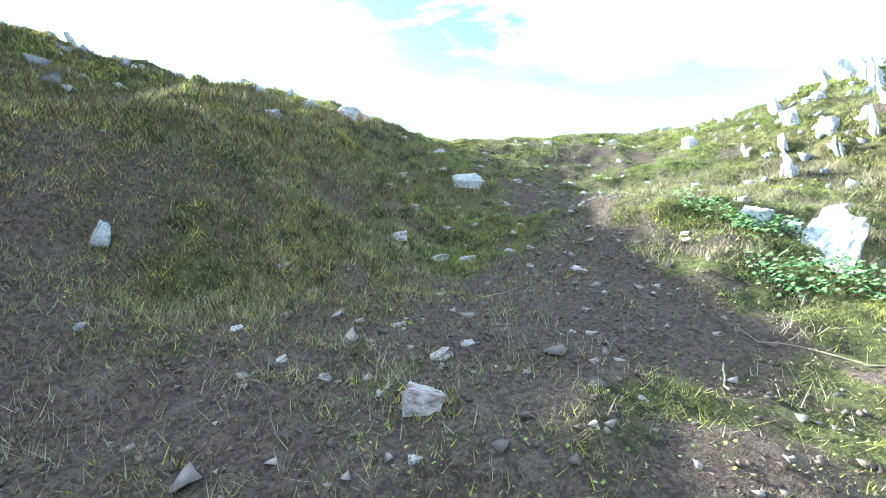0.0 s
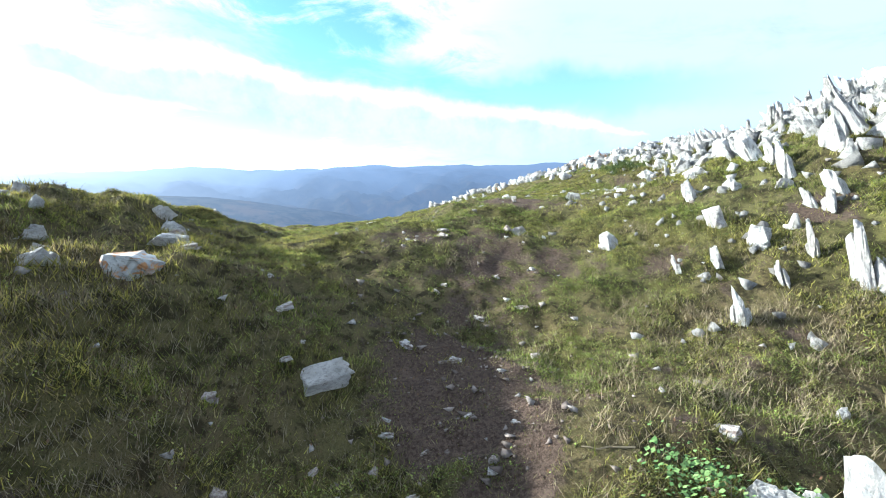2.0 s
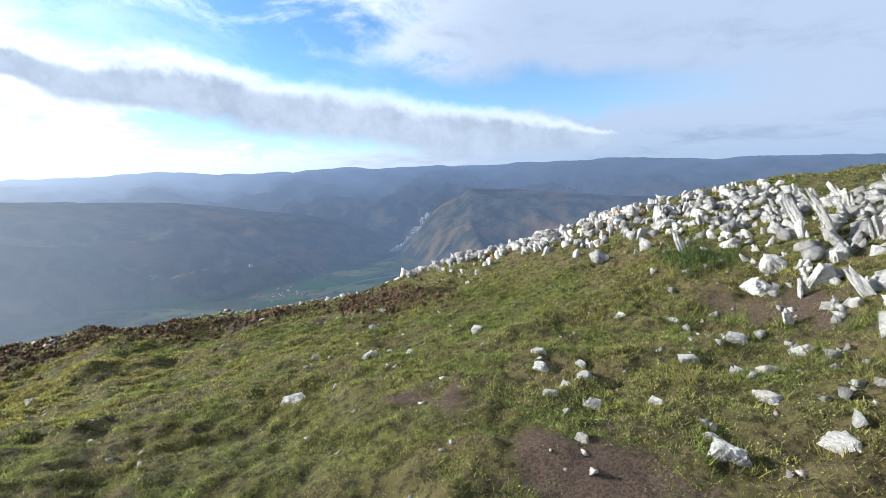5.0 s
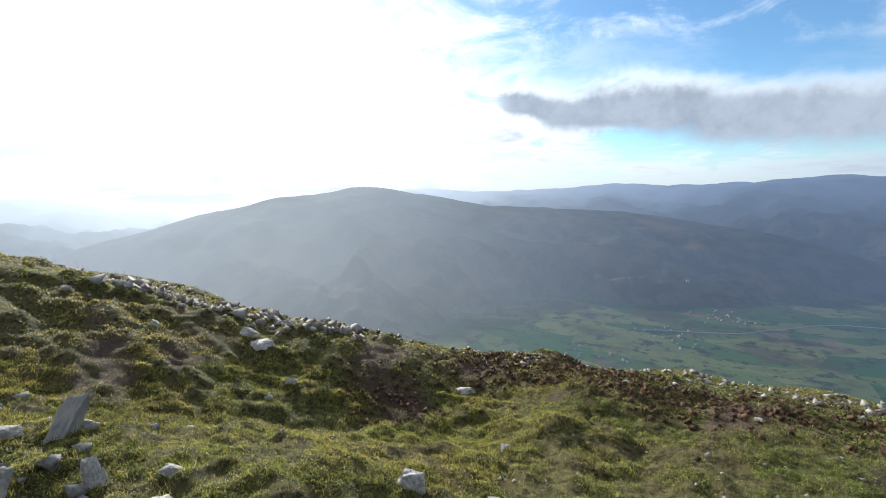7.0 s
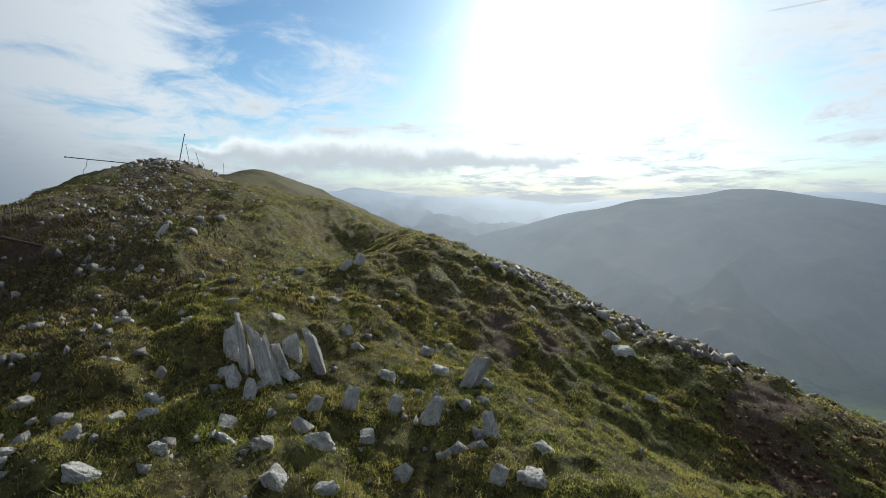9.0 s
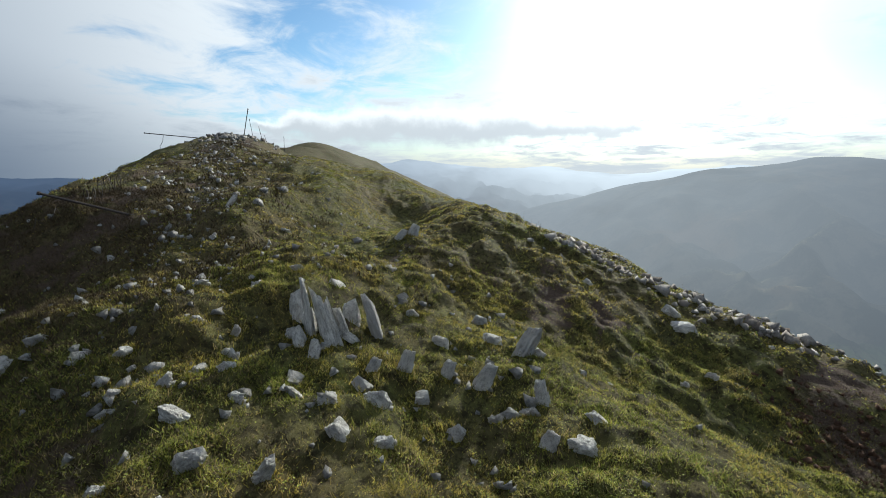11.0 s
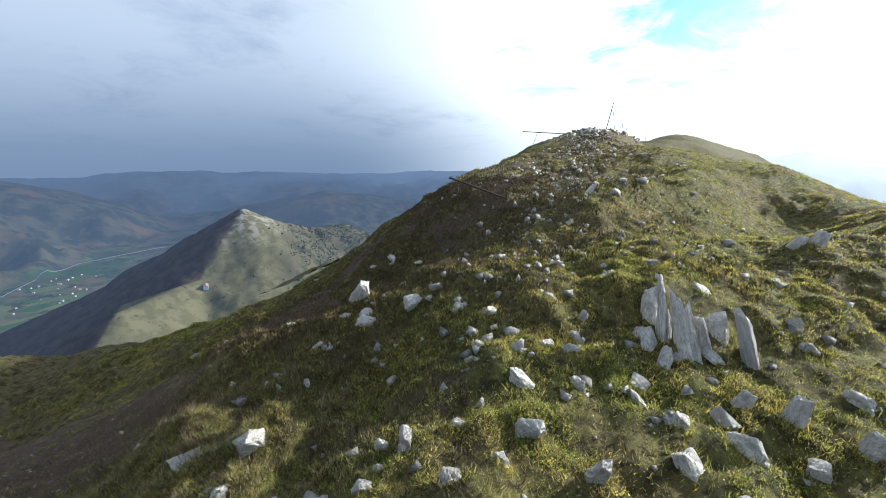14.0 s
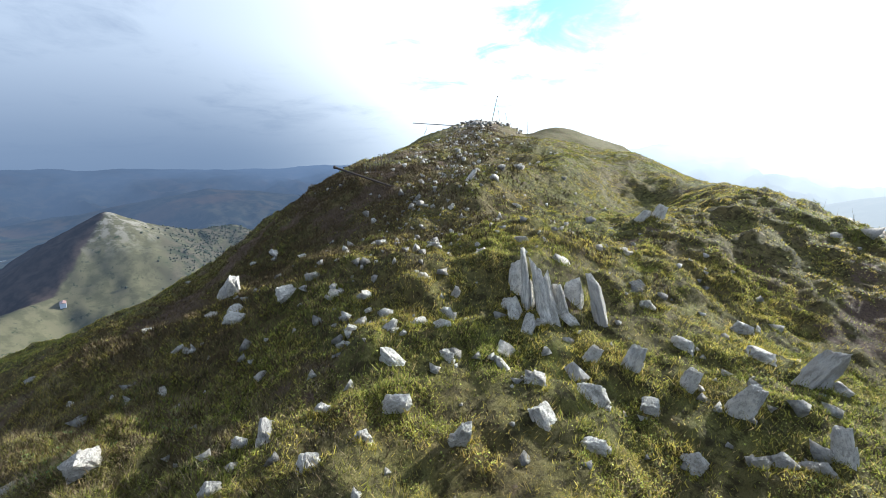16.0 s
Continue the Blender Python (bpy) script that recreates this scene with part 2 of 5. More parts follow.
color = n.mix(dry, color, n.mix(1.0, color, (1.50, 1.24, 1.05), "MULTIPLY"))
leaf = n.surface(color, 0.7, None, 0.2)
thin = n.add("ShaderNodeBsdfTranslucent")
n.put(thin.inputs[0], n.mix(0.25, color, (0.14, 0.17, 0.03)))
both = n.add("ShaderNodeMixShader")
both.inputs[0].default_value = 0.5
n.tree.links.new(leaf.outputs[0], both.inputs[1])
n.tree.links.new(thin.outputs[0], both.inputs[2])
n.tree.links.new(both.outputs[0], [k for k in n.tree.nodes if k.bl_idname == "ShaderNodeOutputMaterial"][0].inputs[0])

straw_mat, n = material("dead_grass")
chance = n.add("ShaderNodeNewGeometry").outputs["Random Per Island"]
n.surface(n.mix(chance, (0.13, 0.10, 0.058), (0.27, 0.22, 0.135)), 0.8, None, 0.2)

heath_mat, n = material("withered_heath")
chance = n.add("ShaderNodeNewGeometry").outputs["Random Per Island"]
n.surface(n.mix(chance, (0.034, 0.025, 0.014), (0.135, 0.098, 0.052)), 0.85, None, 0.1)

moss_mat, n = material("matted_turf_leaf")
chance = n.add("ShaderNodeNewGeometry").outputs["Random Per Island"]
at = n.add("ShaderNodeNewGeometry").outputs["Position"]
color = n.mix(chance, (0.060, 0.082, 0.016), (0.205, 0.245, 0.055))
color = n.mix(n.math("MULTIPLY", n.step(n.noise(at, 2.4, 5, 0.65), 0.48, 0.64), 0.55), color, n.mix(chance, (0.085, 0.062, 0.030), (0.215, 0.170, 0.075)))
tuft = n.noise(at, 11.0, 4, 0.7)
color = n.mix(n.math("MULTIPLY", n.step(tuft, 0.50, 0.38), 0.7), color, n.scaled(color, 0.40))
color = n.mix(n.math("MULTIPLY", n.step(tuft, 0.50, 0.64), 0.8), color, n.scaled(color, 1.7))
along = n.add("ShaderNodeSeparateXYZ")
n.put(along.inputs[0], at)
# same ridge tint as the blades: drier hue plus brightness put into the colour
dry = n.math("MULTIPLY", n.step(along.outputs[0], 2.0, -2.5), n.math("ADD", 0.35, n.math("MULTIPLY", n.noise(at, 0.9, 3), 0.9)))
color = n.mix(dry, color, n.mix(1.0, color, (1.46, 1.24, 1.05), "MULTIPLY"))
n.surface(color, 0.8, None, 0.15)

shrub_mat, n = material("shaggy_dark_grass")
chance = n.add("ShaderNodeNewGeometry").outputs["Random Per Island"]
n.surface(n.mix(chance, (0.020, 0.030, 0.010), (0.085, 0.110, 0.032)), 0.85, None, 0.1)

leaf_mat, n = material("broad_leaf")
chance = n.add("ShaderNodeNewGeometry").outputs["Random Per Island"]
n.surface(n.mix(chance, (0.060, 0.115, 0.035), (0.17, 0.25, 0.08)), 0.8, None, 0.15)

clod_mat, n = material("turned_earth")
at = at_object(n)
a, b = n.noise(at, 7.0, 5, 0.7), n.noise(at, 40.0, 4, 0.7)
n.surface(n.mix(n.step(a, 0.35, 0.7), (0.040, 0.023, 0.015), (0.160, 0.092, 0.058)), 0.95, n.bump(b, 0.9, 0.03), 0.1)

clod_dark, n = material("trodden_earth")
pick = n.add("ShaderNodeNewGeometry").outputs["Random Per Island"]
n.surface(n.mix(pick, (0.048, 0.033, 0.024), (0.135, 0.096, 0.072)), 0.95, None, 0.1)

rust, n = material("rusty_iron")
at = at_object(n)
a = n.noise(at, 22.0, 5, 0.7)
n.surface(n.mix(n.step(a, 0.35, 0.65), (0.17, 0.050, 0.022), (0.075, 0.026, 0.016)), 0.85, n.bump(a, 0.4, 0.004), 0.3)

iron, n = material("dark_weathered_iron")
at = at_object(n)
a = n.noise(at, 30.0, 4, 0.7)
n.surface(n.mix(a, (0.030, 0.026, 0.024), (0.085, 0.062, 0.050)), 0.7, None, 0.3)


# ---- the shape of the land ----
def value_noise(x, y, size, seed):
    """Smooth noise between -1 and 1 with cells of that size."""
    x, y = np.asarray(x) / size, np.asarray(y) / size
    i, j = np.floor(x).astype(np.int64), np.floor(y).astype(np.int64)
    u, v = x - i, y - j
    u, v = u * u * (3 - 2 * u), v * v * (3 - 2 * v)

    def corner(p, q):
        k = (p * 374761393 + q * 668265263 + seed * 1442695041) & 0xFFFFFFFF
        k = ((k ^ (k >> 13)) * 1274126177) & 0xFFFFFFFF
        return ((k ^ (k >> 16)) & 0xFFFF) / 32767.5 - 1
    return ((corner(i, j) * (1 - u) + corner(i + 1, j) * u) * (1 - v)
            + (corner(i, j + 1) * (1 - u) + corner(i + 1, j + 1) * u) * v)


def fractal(x, y, size, seed, octaves=4, gain=0.5):
    total, weight = 0, 1
    for k in range(octaves):
        total = total + weight * value_noise(x, y, size / 2 ** k, seed + k)
        weight *= gain
    return total


# levels of the ridge and the saddle along lines of equal x, at the stations y
stations = np.array([-14, -10, -6, -2.5, 0, 1.6, 2.9, 4.1, 5.4, 7, 9, 11.5, 15, 19, 25.0])
sections = {}


def section(x, *heights):
    sections[x] = heights


section(-42, -6.21, -4.32, 1.64, 2.60, 2.99, 2.92, 2.87, 2.83, 2.69, 1.92, 0.78, -1.05, -4.48, -7.80, -8.95)
section(-34, -5.57, -3.72, 3.47, 4.64, 3.62, 2.69, 2.84, 2.83, 2.64, 2.35, 1.47, -0.98, -4.42, -7.74, -8.91)
section(-26, -3.62, -0.92, 3.16, 3.92, 3.87, 3.04, 3.06, 2.93, 2.75, 2.28, 1.56, -0.35, -3.93, -7.55, -8.84)
section(-18, -5.85, -5.11, -0.77, 2.42, 2.99, 3.01, 2.94, 2.70, 2.30, 2.11, 1.49, 0.66, -2.33, -7.01, -8.82)
section(-12, -9.50, -9.01, -5.55, 1.08, 2.41, 2.32, 2.13, 2.09, 1.96, 0.87, 1.56, 0.76, -0.71, -6.48, -9.01)
section(-8.5, -7.26, -7.02, -4.21, 0.12, 1.48, 1.63, 1.74, 1.93, 1.30, 1.29, 1.54, 0.72, -1.45, -6.65, -8.87)
section(-5.5, -6.76, -6.01, -3.29, -0.61, 0.07, 0.31, 1.06, 1.23, 1.48, 1.09, 0.62, 0.29, -0.92, -5.35, -8.12)
section(-3.5, -5.68, -4.73, -2.09, -0.85, -0.20, 0.32, 0.92, 1.19, 1.11, 0.77, 0.38, -0.38, -0.65, -3.52, -7.27)
section(-2, -4.43, -3.41, -1.59, -1.47, -0.51, 0.18, 0.42, 0.60, 0.89, 0.45, 0.47, -0.55, -0.62, -2.34, -6.63)
section(-0.9, -3.85, -2.78, -1.38, -1.81, -0.66, -0.40, 0.27, 0.50, 0.82, 0.60, 0.16, -0.32, -0.58, -2.55, -6.49)
section(0.2, -3.52, -2.59, -0.94, -1.69, -0.69, -0.50, -0.41, 0.22, 0.48, 0.34, 0.17, -0.33, -0.56, -2.00, -6.03)
section(1.5, -4.30, -3.25, -1.29, -1.53, -0.70, -0.48, -0.12, -0.09, 0.38, 0.34, 0.20, -0.15, -0.52, -1.98, -6.24)
section(3, -4.96, -4.31, -2.47, -1.33, -0.64, -0.43, -0.18, 0.14, 0.39, 0.66, 0.39, -0.01, -0.46, -1.74, -6.14)
section(5.5, -5.77, -5.40, -3.42, -0.90, -0.11, 0.10, 0.90, 1.20, 1.25, 0.77, 0.77, 0.52, 0.00, -3.35, -6.07)
section(9, -5.78, -5.43, -3.29, -0.25, 0.91, 1.65, 2.20, 2.43, 2.40, 2.03, 1.65, 1.65, -0.04, -5.06, -7.33)
section(15, -5.64, -5.29, -3.10, 0.02, 1.43, 2.40, 2.74, 2.84, 2.90, 2.77, 2.73, 2.26, 0.15, -5.58, -7.95)


def spline_basis(knots, x):
    """Weights of the knots' values in the natural cubic spline at x."""
    count, gap = len(knots), np.diff(knots)
    a, b, eye = np.zeros((count, count)), np.zeros((count, count)), np.eye(count)
    a[0, 0] = a[-1, -1] = 1
    for i in range(1, count - 1):
        a[i, i - 1], a[i, i], a[i, i + 1] = gap[i - 1], 2 * (gap[i - 1] + gap[i]), gap[i]
        b[i, i - 1], b[i, i], b[i, i + 1] = 6 / gap[i - 1], -6 / gap[i - 1] - 6 / gap[i], 6 / gap[i]
    curve = np.linalg.solve(a, b)
    x = np.clip(x, knots[0], knots[-1])
    i = np.clip(np.searchsorted(knots, x) - 1, 0, count - 2)
    p = (knots[i + 1] - x) / gap[i]
    q = 1 - p
    return (p[:, None] * eye[i] + q[:, None] * eye[i + 1]
            + ((p ** 3 - p)[:, None] * curve[i] + (q ** 3 - q)[:, None] * curve[i + 1]) * (gap[i] ** 2)[:, None] / 6)


lines_x = np.array(sorted(sections))
levels = np.array([sections[k] for k in sorted(sections)])


def near_line(x, y, line):
    """Distance to a polyline and the width there; line holds (x, y, half width)."""
    best, wide = np.full(np.shape(x), 1e9), np.ones(np.shape(x))
    for (ax, ay, aw), (bx, by, bw) in zip(line, line[1:]):
        t = np.clip(((x - ax) * (bx - ax) + (y - ay) * (by - ay)) / ((bx - ax) ** 2 + (by - ay) ** 2), 0, 1)
        gap = np.hypot(x - ax - t * (bx - ax), y - ay - t * (by - ay))
        wide = np.where(gap < best, aw + t * (bw - aw), wide)
        best = np.minimum(best, gap)
    return best, wide


trail = [(0.3, -3.0, 1.2), (0.0, 0.2, 1.75), (0.05, 1.1, 1.4), (0.8, 2.1, 0.72), (1.25, 3.2, 0.55), (1.65, 4.4, 0.5)]
flank_trail = [(0.2, 0.5, 0.5), (-0.8, 1.1, 0.6), (-2.0, 0.45, 0.7), (-3.25, 0.42, 0.6), (-5.0, -0.35, 0.25), (-8.0, -1.0, 0.1)]
scrapes = ((-0.75, 2.15, 0.4), (-1.0, 1.6, 0.5), (-0.35, 2.75, 0.3), (3.2, 6.6, 0.5), (3.0, 8.0, 0.35), (6.6, 7.6, 0.6), (-2.6, 14.2, 0.55), (-4.2, 13.2, 0.6), (3.4, 13.2, 0.8), (1.4, 14.2, 0.55),
           (-3.4, 12.2, 0.7), (-6.0, 9.4, 0.7), (-5.5, 10.2, 0.5), (-3.7, 8.5, 0.5), (-1.3, 15.2, 0.55), (4.6, 3.9, 0.3), (-9.0, 3.0, 0.7), (-11, 2.0, 1.0))


def flank_at(x, y):
    """The heathy flank below the crest, away from the sun; its cover imitates shade."""
    return np.exp(-((y - 1.5 - 0.12 * (x + 4)) / 2.0) ** 2) * np.clip((-1.8 - x) / 1.5, 0, 1)


def soil_at(x, y):
    gap, wide = near_line(x, y, trail)
    bare = 1.06 - gap / wide * 0.58 - 0.16 * np.clip((y - 2.6) / 2.0, 0, 1)
    bare = bare - 0.75 * np.clip(fractal(x, y, 0.55, 91, 3) - 0.16, 0, 1)
    gap, wide = near_line(x, y, flank_trail)
    bare = np.maximum(bare, 1.15 - gap / wide * 0.6)
    bare = np.maximum(bare, 0.44 * np.exp(-((x - 1.9) / 1.4) ** 2 - ((y - 4.8) / 1.9) ** 2))
    for sx, sy, r in scrapes:
        bare = np.maximum(bare, 0.78 - np.hypot(x - sx, y - sy) / r * 0.45)
    # barer brown earth on the flank, darkening it in place of shade
    bare = np.maximum(bare, 0.42 * flank_at(x, y)) + 0.36 * fractal(x, y, 0.7, 51, 5, 0.65)
    return np.clip(bare, 0, 1)


def land(x, y):
    x, y = np.atleast_1d(np.asarray(x, float)), np.atleast_1d(np.asarray(y, float))
    out = np.empty(len(x))
    for k in range(0, len(x), 20000):
        s = slice(k, k + 20000)
        out[s] = np.einsum("ni,ij,nj->n", spline_basis(lines_x, x[s]), levels, spline_basis(stations, y[s]))
    bare = soil_at(x, y)
    rough = np.clip(1.05 - bare, 0.12, 1)
    out = out + 0.020 * np.clip(bare, 0, 1) * fractal(x, y, 0.17, 63, 3) + rough * (0.050 * fractal(x, y, 0.85, 3, 3) + 0.038 * fractal(x, y, 0.24, 9, 3) + 0.030 * fractal(x * 0.45, y, 0.42, 27, 2)) + 0.013 * fractal(x, y, 0.11, 15, 2)
    mound = np.clip(0.2 - fractal(x * 0.8, y, 0.62, 33, 3, 0.55), 0, 1) * np.clip((1.6 - x) / 2.5, 0.25, 1)
    out = out + rough * 0.13 * (mound - 0.22)
    hump = np.exp(-((x + 1.2) / 1.2) ** 2 - ((y - 3.6) / 2.0) ** 2)
    return out + hump * 0.12 * fractal(x, y, 0.42, 21, 4) - 0.05 * np.clip(bare - 0.5, 0, 1)


def level_at(x, y):
    return float(land([x], [y])[0])


def stretched(lo, hi, a, b, fine, growth):
    """Stations, fine between a and b and wider outside."""
    mid = list(np.arange(a, b + fine / 2, fine))
    left, step, at = [], fine, a
    while at > lo:
        step *= growth
        at = max(lo, at - step)
        left.append(at)
    right, step, at = [], fine, b
    while at < hi:
        step *= growth
        at = min(hi, at + step)
        right.append(at)
    return np.array(left[::-1] + mid + right)


def sheet(name, vertices, rows, columns, mat, smooth=True, wrap=False):
    """A grid of points as one mesh; vertices in rows."""
    i, j = np.meshgrid(np.arange(rows - 1), np.arange(columns if wrap else columns - 1), indexing="ij")
    a, b = i * columns + j, i * columns + (j + 1) % columns
    quads = np.stack([a, b, b + columns, a + columns], -1).reshape(-1, 4)
    mesh = bpy.data.meshes.new(name)
    mesh.vertices.add(len(vertices))
    mesh.vertices.foreach_set("co", np.asarray(vertices, np.float32).ravel())
    mesh.loops.add(quads.size)
    mesh.loops.foreach_set("vertex_index", quads.astype(np.int32).ravel())
    mesh.polygons.add(len(quads))
    mesh.polygons.foreach_set("loop_start", np.arange(0, quads.size, 4, dtype=np.int32))
    mesh.polygons.foreach_set("use_smooth", np.full(len(quads), smooth))
    mesh.update(calc_edges=True)
    mesh.materials.append(mat)
    return mesh


gx = stretched(-42, 15, -6.5, 6.5, 0.055, 1.035)
gy = stretched(-14, 25, -0.5, 11.5, 0.055, 1.04)
px, py = np.meshgrid(gx, gy)
px, py = px.ravel(), py.ravel()
mesh = sheet("ground", np.stack([px, py, land(px, py)], 1), len(gy), len(gx), turf)
for key, values in (("soil", soil_at(px, py)),
                    ("straw", np.clip(0.35 + 0.6 * fractal(px, py, 1.6, 71, 3) + 0.45 * np.clip((-5 - px) / 6, 0, 1) * np.exp(-((py - 3.4 - 0.25 * (px + 8)) / 2.6) ** 2) + 0.5 * np.exp(-((px - 3.6) / 1.6) ** 2 - ((py - 2.5) / 1.8) ** 2), 0, 1))):
    mesh.attributes.new(key, "FLOAT", "POINT").data.foreach_set("value", values.astype(np.float32))
tagged(new("ground", mesh), "grassy mountain ridge with a bare earth trail and turf tussocks", "ground", kind="structure")


# the second top of the ridge, behind the first
hx, hy = np.meshgrid(np.linspace(-150, -40, 90), np.linspace(-60, 60, 90))
hx, hy = hx.ravel(), hy.ravel()
ridge_y = -4.5 - 0.01 * (hx + 95)
hz = 6.7 - 0.0016 * (hx + 96) ** 2 - np.where(hy > ridge_y, 0.46, 0.40) * (np.sqrt((hy - ridge_y) ** 2 + 9) - 3) + 0.45 * fractal(hx, hy, 5, 61, 5, 0.6)
mesh = sheet("ground", np.stack([hx, hy, hz], 1), 90, 90, turf)
for key, level in (("soil", 0.42), ("straw", 0.1)):
    mesh.attributes.new(key, "FLOAT", "POINT").data.foreach_set("value", np.full(len(hx), level, np.float32))
tagged(new("ground_far_top", mesh), "grassy second top of the ridge", "ground", kind="structure")


# ---- the far land: valley, hills and the next peak ----
far_mat, n = material("hazy_distance")
at = n.add("ShaderNodeNewGeometry").outputs["Position"]
sep = n.add("ShaderNodeSeparateXYZ")
n.put(sep.inputs[0], at)
flat = n.vec("MULTIPLY", at, (1, 1, 0))
away = n.vec("LENGTH", flat, out=1)
heading = n.vec("NORMALIZE", flat)
sunward = n.vec("DOT_PRODUCT", heading, tuple(flat_sun), out=1)
patch = n.add("ShaderNodeTexVoronoi", feature="F1")
n.put(patch.inputs["Vector"], n.vec("MULTIPLY", at, (1.0, 2.0, 0.0)))
patch.inputs["Scale"].default_value = 0.006
field = n.mix(n.step(n.vec("DOT_PRODUCT", patch.outputs["Color"], (1, 0, 0), out=1), 0.1, 0.9), (0.022, 0.062, 0.018), (0.095, 0.110, 0.042))
wood = n.noise(flat, 0.012, 6, 0.65)
slope_color = n.mix(n.step(wood, 0.42, 0.58), (0.024, 0.031, 0.021), (0.085, 0.078, 0.050))
slope_color = n.mix(n.math("MULTIPLY", n.step(n.noise(flat, 0.003, 5, 0.6), 0.50, 0.68), 0.7), slope_color, (0.17, 0.095, 0.045))
hedge = n.noise(flat, 0.02, 5, 0.7)
low = n.math("SUBTRACT", 1.0, n.step(n.math("ADD", sep.outputs["Z"], n.math("ADD", n.math("MULTIPLY", hedge, 40.0), n.math("MULTIPLY", n.noise(flat, 0.004, 4, 0.6), 190.0))), -262.0, -240.0))
field = n.mix(n.step(hedge, 0.52, 0.60), field, (0.018, 0.028, 0.014))
field = n.mix(n.math("MULTIPLY", n.step(n.noise(flat, 0.0045, 5, 0.65), 0.5, 0.62), 0.8), field, (0.045, 0.042, 0.026))
color = n.mix(low, slope_color, field)
from_peak = n.vec("DISTANCE", flat, (-455.0, -776.0, 0.0), out=1)
scrub = n.noise(flat, 0.05, 5, 0.7)
grassland = n.mix(n.step(scrub, 0.42, 0.6), (0.100, 0.092, 0.056), (0.068, 0.066, 0.038))
grassland = n.mix(n.math("MULTIPLY", n.step(n.noise(flat, 0.09, 4, 0.7), 0.58, 0.66), 0.85), grassland, (0.030, 0.040, 0.022))
grassland = n.mix(n.math("MULTIPLY", n.step(sep.outputs["Z"], -150.0, -90.0), n.step(n.noise(flat, 0.06, 5, 0.7), 0.45, 0.6)), grassland, (0.21, 0.195, 0.17))
on_peak = n.math("MULTIPLY", n.math("SUBTRACT", 1.0, n.step(from_peak, 380.0, 460.0)), n.step(sep.outputs["Z"], -345.0, -315.0))
# bare winter wood up to a ragged line, darkened to paint the peak's shade
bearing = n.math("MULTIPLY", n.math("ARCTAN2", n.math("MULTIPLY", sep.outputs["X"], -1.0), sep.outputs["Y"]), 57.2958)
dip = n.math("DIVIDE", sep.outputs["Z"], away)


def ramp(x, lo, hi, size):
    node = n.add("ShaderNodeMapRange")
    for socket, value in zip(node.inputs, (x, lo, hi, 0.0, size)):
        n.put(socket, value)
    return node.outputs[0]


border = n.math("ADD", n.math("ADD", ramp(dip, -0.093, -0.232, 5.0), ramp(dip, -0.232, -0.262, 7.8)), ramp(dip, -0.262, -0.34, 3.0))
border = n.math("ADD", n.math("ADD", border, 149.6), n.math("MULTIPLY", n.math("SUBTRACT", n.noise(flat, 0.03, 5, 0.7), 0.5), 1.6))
shaded_wood = n.step(n.math("SUBTRACT", bearing, border), -0.25, 0.25)
grassland = n.mix(shaded_wood, grassland, n.mix(n.step(scrub, 0.35, 0.65), (0.022, 0.017, 0.016), (0.050, 0.038, 0.034)))
shrubby = n.math("MULTIPLY", n.math("SUBTRACT", 1.0, n.step(bearing, 143.0, 147.0)), n.step(n.noise(flat, 0.035, 5, 0.7), 0.30, 0.52))
grassland = n.mix(n.math("MULTIPLY", shrubby, 0.9), grassland, n.mix(n.step(scrub, 0.4, 0.6), (0.030, 0.036, 0.024), (0.085, 0.072, 0.055)))
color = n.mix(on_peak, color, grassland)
# distance haze painted in: base colour fades while an emitted glow grows, brightest sunward
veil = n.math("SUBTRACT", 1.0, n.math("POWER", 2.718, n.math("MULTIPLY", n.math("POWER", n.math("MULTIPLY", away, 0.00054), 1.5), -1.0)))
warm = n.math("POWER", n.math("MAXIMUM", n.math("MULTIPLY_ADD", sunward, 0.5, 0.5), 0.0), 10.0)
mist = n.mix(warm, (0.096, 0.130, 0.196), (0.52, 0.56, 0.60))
# haze glow darkened over the southern hills, in place of cloud shade
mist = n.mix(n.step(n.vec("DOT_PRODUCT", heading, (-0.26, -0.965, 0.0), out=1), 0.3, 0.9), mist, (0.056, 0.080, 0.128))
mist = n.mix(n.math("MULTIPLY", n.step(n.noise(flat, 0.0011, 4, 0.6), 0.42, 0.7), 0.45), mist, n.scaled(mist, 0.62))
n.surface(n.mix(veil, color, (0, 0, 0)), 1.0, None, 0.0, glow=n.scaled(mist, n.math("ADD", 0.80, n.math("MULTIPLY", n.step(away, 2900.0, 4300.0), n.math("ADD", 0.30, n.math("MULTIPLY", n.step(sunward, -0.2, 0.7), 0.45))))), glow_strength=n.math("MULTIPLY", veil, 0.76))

FLOOR = -380.0
# crest lines: (degrees to the left of +y, degrees above the eye's level)
crest_round = ((-20, -9), (-12, -6), (-5, -4.2), (3, -3.0), (10, -2.4), (17, -2.0), (25, -1.4), (33, -0.1), (39, 0.8), (42.5, 0.9), (50, -0.2), (59, -2.0), (66, -3.9), (72, -5.8), (80, -9))
crest_far = ((-180, -1.3), (-90, 1.6), (-62, 1.8), (-55, 1.6), (-45, 1.8), (-37, 2.0), (-28, 1.5), (-20, 1.55), (-10.6, 1.3), (-6, 1.3), (-2, 0.8), (4, 0.4),
             (10, 0.8), (17, 0.3), (28, 0.2), (35, 0.8), (45, 0.0), (60, -0.6), (87, 0.7), (100, -0.5), (128, -1.2), (140, -1.3), (157, -0.9), (168, -1.2), (180, -1.3))
crest_spur = ((-75, -4), (-60, -2.5), (-45, -2.4), (-33, -1.6), (-26, -1.3), (-22, -3.6), (-19.7, -5.7), (-17, -8.5), (-15.5, -10.5), (-13, -14))
